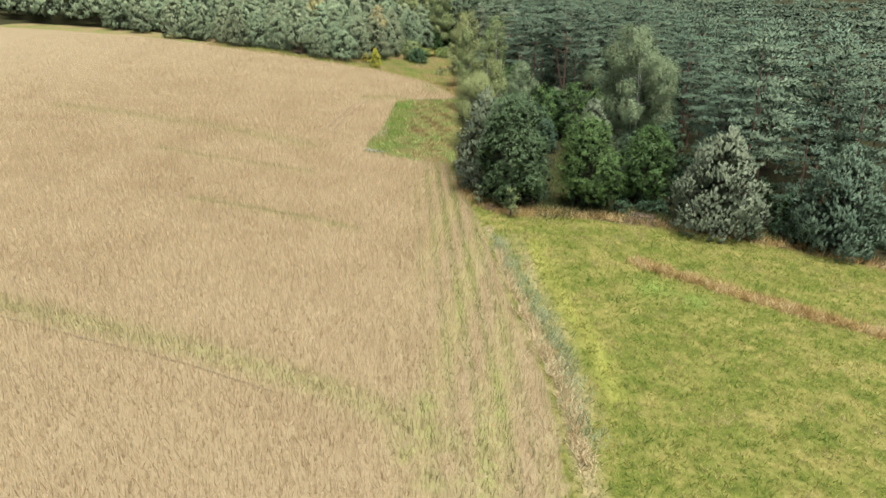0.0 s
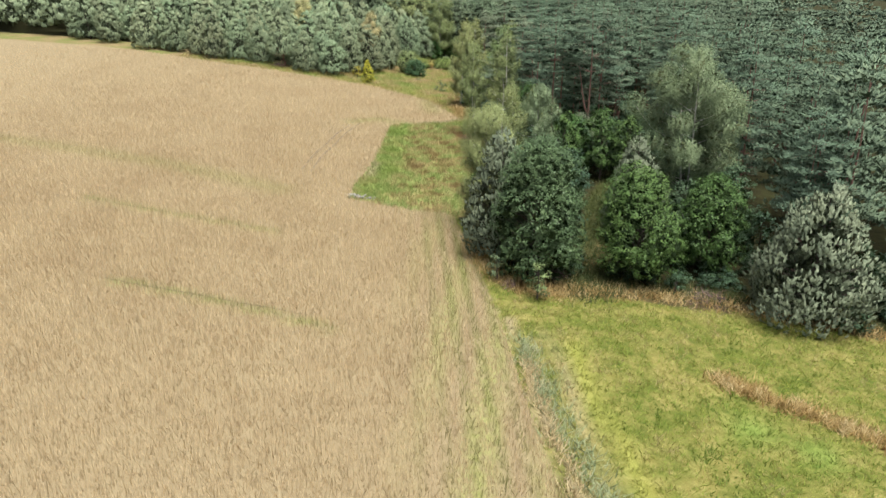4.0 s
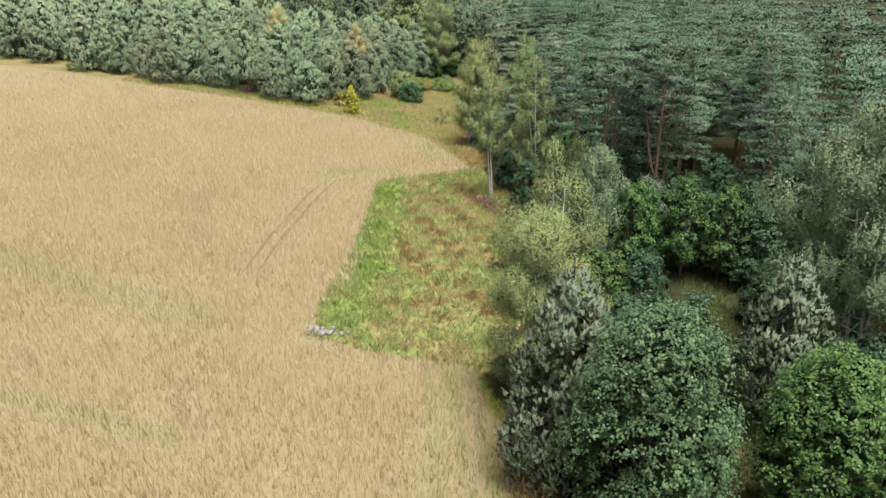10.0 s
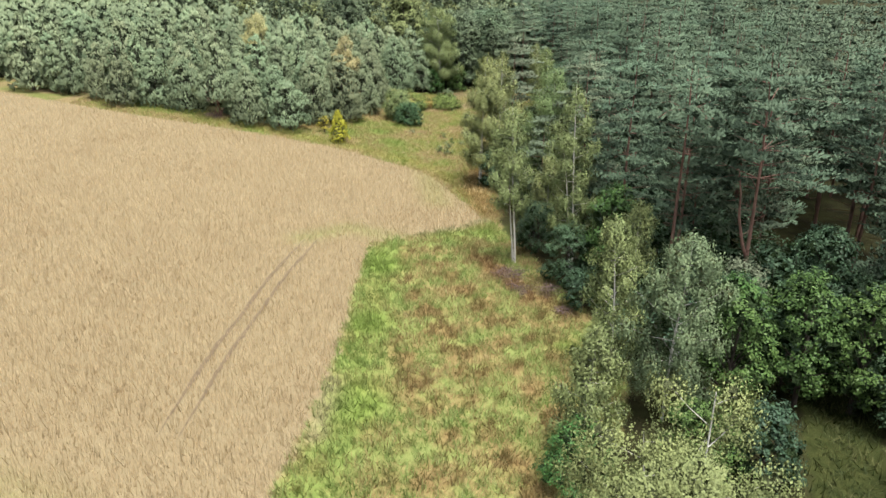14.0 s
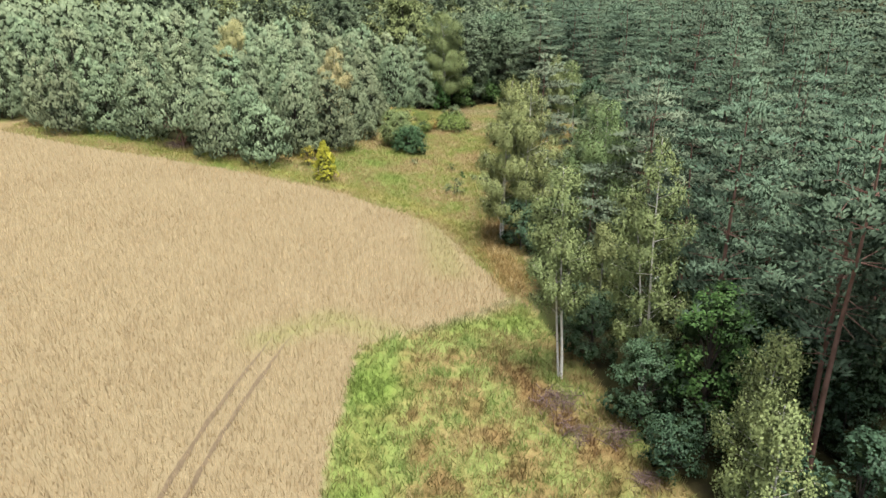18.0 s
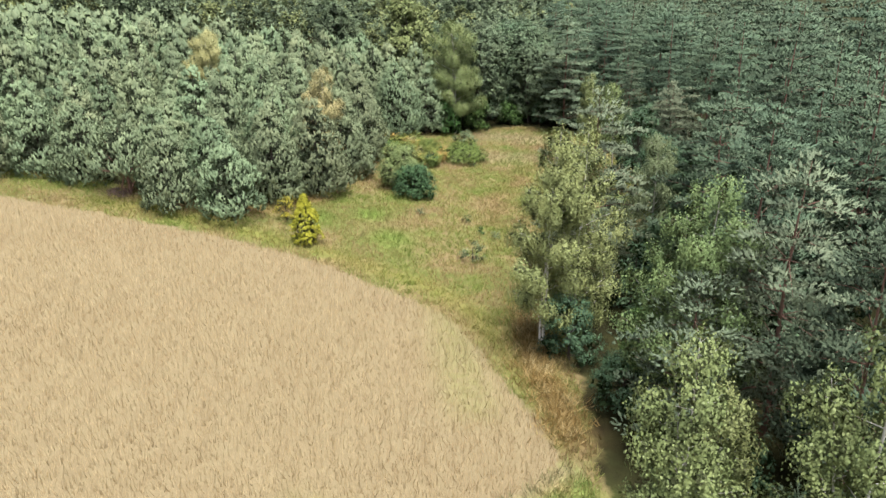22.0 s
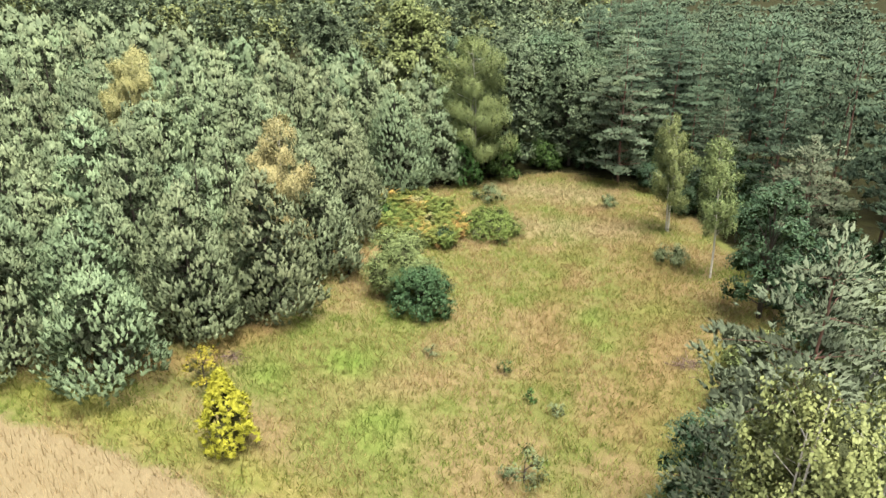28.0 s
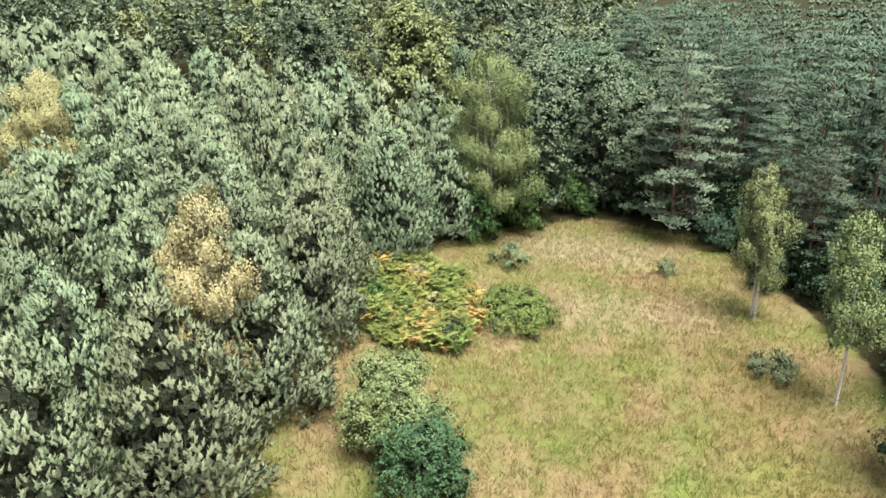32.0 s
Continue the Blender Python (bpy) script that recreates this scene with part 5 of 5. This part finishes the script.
def blades_over(r, poly, box, per_metre, low, high, width, lean, bunch=1, gap=0.0):
    """Blades over an outline, in bunches, thinning out to the west of the box."""
    x0, y0, x1, y1 = box
    k = int((x1 - x0) * (y1 - y0) * per_metre / bunch)
    x, y = r.uniform(x0, x1, k), r.uniform(y0, y1, k)
    keep = (side(poly, x, y) > 0.1) & (r.uniform(size=k) < 0.12 + 0.88 * ease(x0, x0 + 0.6 * (x1 - x0), x) if gap else True)
    if gap:
        keep &= r.uniform(size=k) < np.interp(y, [y0, y0 + 12, 90, 150, 185, y1], [0, 1, 1, 0.6, 0.45, 0.2])
    if poly is not FIELD:
        keep &= side(FIELD, x, y) < 0.1
    for line in TRAMS if gap else ():
        keep &= from_line(line, x, y) > gap * (1.0 if line in TRAMS[:2] else 0.35)
    x, y = x[keep], y[keep]
    size = np.repeat(r.uniform(0.65, 1.3, x.size), bunch)
    x, y = np.repeat(x, bunch), np.repeat(y, bunch)
    if bunch > 1:
        x, y = x + r.normal(size=x.size) * 0.16 * size, y + r.normal(size=x.size) * 0.16 * size
    q = np.stack([x, y, land(x, y) - 0.03], 1)
    d = unit(np.stack([r.normal(size=x.size) * lean, r.normal(size=x.size) * lean, np.ones(x.size)], 1))
    s = unit(np.cross(d, around(r, x.size)))
    soft = unit(np.array([0, 0, 1.0]) + 0.7 * r.normal(size=d.shape))
    return (*spikes(q, d, s, r.uniform(low, high, x.size) * size, width * r.uniform(0.7, 1.3, x.size)), np.repeat(soft, 3, 0))


def dry_band(r, line, wide, count):
    p = np.array(line, float)
    k = r.uniform(0, len(p) - 1, count)
    x, y = (np.interp(k, np.arange(len(p)), p[:, i]) + r.normal(size=count) * wide for i in (0, 1))
    x, y = x + 0.25 * np.sin(k * 9.0), y + 0.25 * np.sin(k * 7.0 + 1)
    q = np.stack([x, y, land(x, y) - 0.03], 1)
    d = unit(np.stack([r.normal(size=count) * 0.7, r.normal(size=count) * 0.7, np.ones(count)], 1))
    soft = unit(np.array([0, 0, 1.0]) + 0.45 * r.normal(size=d.shape))
    return (*spikes(q, d, unit(np.cross(d, around(r, count))), r.uniform(0.5, 1.1, count), 0.09 * r.uniform(0.7, 1.3, count)), np.repeat(soft, 3, 0))


r = seeded(400)
M_RUST = growth("dead_tall_grass", [(0.05, (0.19, 0.12, 0.042)), (0.3, (0.31, 0.215, 0.08)), (0.6, (0.40, 0.30, 0.135)), (0.95, (0.47, 0.385, 0.205))], 0.6)
M_PALE = growth("bleached_grass", [(0.05, (0.36, 0.285, 0.15)), (0.5, (0.45, 0.37, 0.21)), (0.95, (0.53, 0.455, 0.29))], 0.5)
# grass under the trees: their shade is put into its darker greens
M_SHADE = growth("shade_darkened_grass", [(0.05, (0.04, 0.058, 0.018)), (0.5, (0.072, 0.09, 0.028)), (0.95, (0.125, 0.125, 0.05))], 0.6)
M_VERGE = growth("verge_grass", [(0.05, (0.197, 0.249, 0.128)), (0.5, (0.249, 0.296, 0.162)), (0.95, (0.325, 0.336, 0.197))], 0.5)
for name, label, line, wide, count in (("pale_verge_grass", "bleached tall grass along the grain field", [(8.6, 34), (8.8, 40), (8.5, 45.1), (7.9, 48.5), (7.2, 54.3), (6.3, 62.2), (5.7, 69.7)], 0.32, 2800),
                                       ("green_shade_grass", "green grass and weeds under the edge trees, coloured darker for shade", [(12.5, 84.5), (20, 84.8), (28, 83.6), (36, 80.6), (46, 76.5)], 1.3, 4500), ("green_path_grass", "green grass on a forest path, coloured darker for shade", [(13, 82), (14.5, 86), (17.4, 95), (20.6, 108), (27, 124)], 1.4, 5000),
                                       ("green_verge_grass", "grey-green weeds on the strip beside the field", [(9.5, 36), (9.3, 44), (9.0, 49.5), (8.6, 54.5), (7.7, 59.6), (6.6, 67), (5.9, 73)], 0.6, 2000), ("dead_grass_band", "brown band of dead tall grass across the meadow", DRY, 0.55, 5200), ("dead_grass_fringe", "rust-coloured tall grass along the tree clump", [(2.5, 94), (4.6, 86), (8, 82.4), (13, 83), (22, 83), (36, 78.8), (50, 72.3)], 0.9, 6000),
                                       ("rusty_weeds", "rust-red weeds along the corner of the wood", [(3.6, 184), (2.8, 174), (4, 164)], 0.9, 3500)):
    v, f, n = dry_band(r, line, wide, count)
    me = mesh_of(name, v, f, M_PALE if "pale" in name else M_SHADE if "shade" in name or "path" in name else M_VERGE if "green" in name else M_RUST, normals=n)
    tagged(new(name, me), label, "grass", kind="stuff")
for name, label, poly, mat, boxes in (
    ("grain_stalks", "ripe tan grain standing in a wide field", FIELD, M_STRAW, [((-120, 18, 9, 215), 44, 0.45, 0.9, 0.042, 0.22, 1, 0.2)]),
    ("meadow_grass", "bright green and yellow grass of a mown meadow", MEADOW, M_SEDGE, [((1, 24, 60, 104), 44, 0.2, 0.5, 0.06, 0.8, 6)]),
    ("rough_grass", "rough green and rust-coloured grass beside the field", PATCH, M_ROUGH, [((-14, 101, 12, 162), 70, 0.3, 0.8, 0.06, 0.5, 9)]),
    ("clearing_grass", "dry tan and green grass of a forest clearing", CLEARING, M_DRYG, [((-70, 158, 25, 264), 60, 0.25, 0.75, 0.05, 0.55, 8)]),
):
    v, f, n = joined([blades_over(r, poly, *b) for b in boxes])
    me = mesh_of(name, v, f, mat, normals=n)
    for key, of in (("weedy", weeds_at), ("lush", lush_at), ("yellow", yellow_at), ("rust", rust_at), ("pale", pale_at)):
        here = of(v[::3, 0], v[::3, 1]) if (key == "weedy") == (poly is FIELD) else np.zeros(len(v) // 3)
        me.attributes.new(key, "FLOAT", "POINT").data.foreach_set("value", np.repeat(here, 3).astype(np.float32))
    tagged(new(name, me), label, "grass", kind="stuff")

# ---- wheel tracks, stones, brushwood, ferns ----
M_TRACK = bark("pressed_straw", [(0.3, (0.08, 0.058, 0.034)), (0.7, (0.14, 0.105, 0.062))], 3.0, (1, 1, 1), 0.6)
for line in TRAMS:
    pts = np.array(line, float)
    k = np.linspace(0, len(pts) - 1, 40)
    cx, cy = (np.interp(k, np.arange(len(pts)), pts[:, i]) for i in (0, 1))
    wide = np.minimum(np.linspace(0, 6, 40), np.linspace(6, 0, 40)).clip(0, 1) * r.uniform(0.1, 0.19, 40) + 0.01
    cx, cy = cx + r.normal(size=40) * 0.03, cy + r.normal(size=40) * 0.03
    way = unit(np.stack([np.gradient(cx), np.gradient(cy)], 1)) * wide[:, None] * (1.0 if line in TRAMS[:2] else 0.4)
    v = np.concatenate([np.stack([cx + s * way[:, 1], cy - s * way[:, 0], land(cx + s * way[:, 1], cy - s * way[:, 0]) + 0.05], 1) for s in (-1, 1)])
    f = np.array([(i, i + 40, i + 41, i + 1) for i in range(39)])
    tagged(new("wheel_track", mesh_of("wheel_track", v, f, M_TRACK)), "dark wheel track pressed into standing grain", "track", kind="structure")


def stone(r, x, y, size):
    bm = bmesh.new()
    bmesh.ops.create_icosphere(bm, subdivisions=2, radius=size)
    seed = Vector(r.uniform(0, 50, 3))
    sx, sy, sz = r.uniform(0.8, 1.3), r.uniform(0.7, 1.1), r.uniform(0.5, 0.8)
    for v in bm.verts:
        v.co *= 1 + 0.35 * noise.noise(v.co / size * 0.9 + seed) + 0.1 * noise.noise(v.co / size * 3 + seed)
        v.co = Vector((v.co.x * sx, v.co.y * sy, v.co.z * sz))
    me = bpy.data.meshes.new("stone")
    bm.to_mesh(me)
    bm.free()
    me.polygons.foreach_set("use_smooth", np.ones(len(me.polygons), bool))
    me.materials.append(M_STONE)
    ob = tagged(new("stone", me), "pale grey field stone heaped at the grass corner", "stone", "heap of field stones")
    ob.location = (x, y, float(land(x, y)) + size * 0.45)
    ob.rotation_euler = (0, 0, r.uniform(0, 6.3))


r = seeded(500)
for i in range(22):
    stone(r, -11.6 + r.normal() * 0.75, 107.1 + r.normal() * 0.32, r.uniform(0.12, 0.34))
for i in range(5):
    stone(r, -9.9 + r.normal() * 0.3, 107.0 + r.normal() * 0.2, r.uniform(0.1, 0.25))


def brushwood(seed, x, y, wide, high, sticks, label="heap of dead grey-brown branches"):
    r = seeded(seed)
    pieces = []
    for i in range(sticks):
        c = np.array([r.normal() * wide * 0.3, r.normal() * wide * 0.3, 0])
        c[2] = high * r.uniform(0.05, 1) * math.exp(-(c[0] ** 2 + c[1] ** 2) / (wide * 0.45) ** 2) + 0.05
        d = around(r, 1)[0] * np.array([1, 1, 0.35]) * r.uniform(0.4, 1.2)
        a, b = c - d, c + d
        a[2], b[2] = max(a[2], 0.02), max(b[2], 0.02)
        pieces.append(limb(r, a, b, r.uniform(0.015, 0.045), 0, 3, 0.1, 3))
    v, f = joined(pieces)
    ob = tagged(new("brushwood", mesh_of("brushwood", v, f, M_BRUSH, True)), label, "brushwood")
    ob.location = (x, y, float(land(x, y)))


brushwood(601, 4.6, 144.6, 3.2, 0.6, 120)
brushwood(602, 8.0, 140.6, 1.8, 0.9, 70)
brushwood(603, 8.7, 136.7, 1.6, 0.5, 50)
brushwood(604, 5.1, 141.2, 2.6, 0.3, 60)
brushwood(605, -43.0, 205.2, 3.0, 0.9, 90, "heap of dead reddish branches under a pine")
brushwood(606, 13.4, 207.6, 2.2, 0.3, 40)
brushwood(607, 24.7, 82.4, 4.0, 0.9, 110, "heap of dead brown branches at the meadow edge")
brushwood(608, 11.1, 86.0, 1.6, 0.9, 50)
brushwood(609, -21.5, 205.0, 1.4, 0.3, 30)
brushwood(610, 5.9, 83.5, 2.0, 0.5, 60, "heap of reddish dead stalks beside a bush")


def fern(r):
    """A fern: a ring of arching fronds, each with a double row of narrow leaflets."""
    pieces = []
    for i in range(12):
        a = i * 2.4 + r.normal() * 0.15
        out = np.array([math.cos(a), math.sin(a), 0])
        side_way = np.array([-math.sin(a), math.cos(a), 0])
        u = np.linspace(0.15, 1, 9)[:, None]
        rise = r.uniform(0.9, 1.5)
        mid = out * u ** 1.3 * r.uniform(0.45, 0.8) + np.array([0, 0, 1]) * (u * 1.5 - 0.75 * u ** 2) * rise
        for s in (-1, 1):
            d = unit(side_way * s + out * 0.6 + np.array([0, 0, 0.15]) + 0.15 * r.normal(size=mid.shape))
            v, f = blades(mid, d, unit(np.cross(d, np.array([0, 0, 1.0]) + 0 * mid)), 0.36 * (1.15 - u[:, 0] * 0.85), 0.1, 0.1)
            soft = unit(out * 0.6 + np.array([0, 0, 0.7]) + 0.35 * r.normal(size=mid.shape))
            pieces.append((v, f, np.repeat(soft, 4, 0)))
    return joined(pieces)


r = seeded(700)
FERNS = [fern(seeded(701 + i)) for i in range(4)]
bed = [(-14.5, 245.5), (-14.6, 234), (-11, 230), (-5, 230.5), (-3, 236), (-4, 246), (-9, 247)]
fx, fy = scatter(r, bed, 0.86)
meshes = [mesh_of("fern", *FERNS[i][:2], m, normals=FERNS[i][2]) for m in (M_FERN, M_FERN_DRY) for i in range(4)]
for x, y in list(zip(fx, fy))[:290]:
    dry = noise.noise((x * 0.35, y * 0.35, 9.0)) + r.normal() * 0.2 > 0.28
    ob = tagged(new("fern", meshes[r.integers(4) + 4 * dry]), "bracken fern turned yellow in a dense bed" if dry else "green bracken fern in a dense bed", "fern", "bracken bed in the clearing")
    k = r.uniform(0.6, 1.7)
    ob.matrix_basis = Matrix.LocRotScale((x, y, float(land(x, y))), Euler((0, 0, r.uniform(0, 6.3))), (k, k, k * r.uniform(0.8, 1.2)))
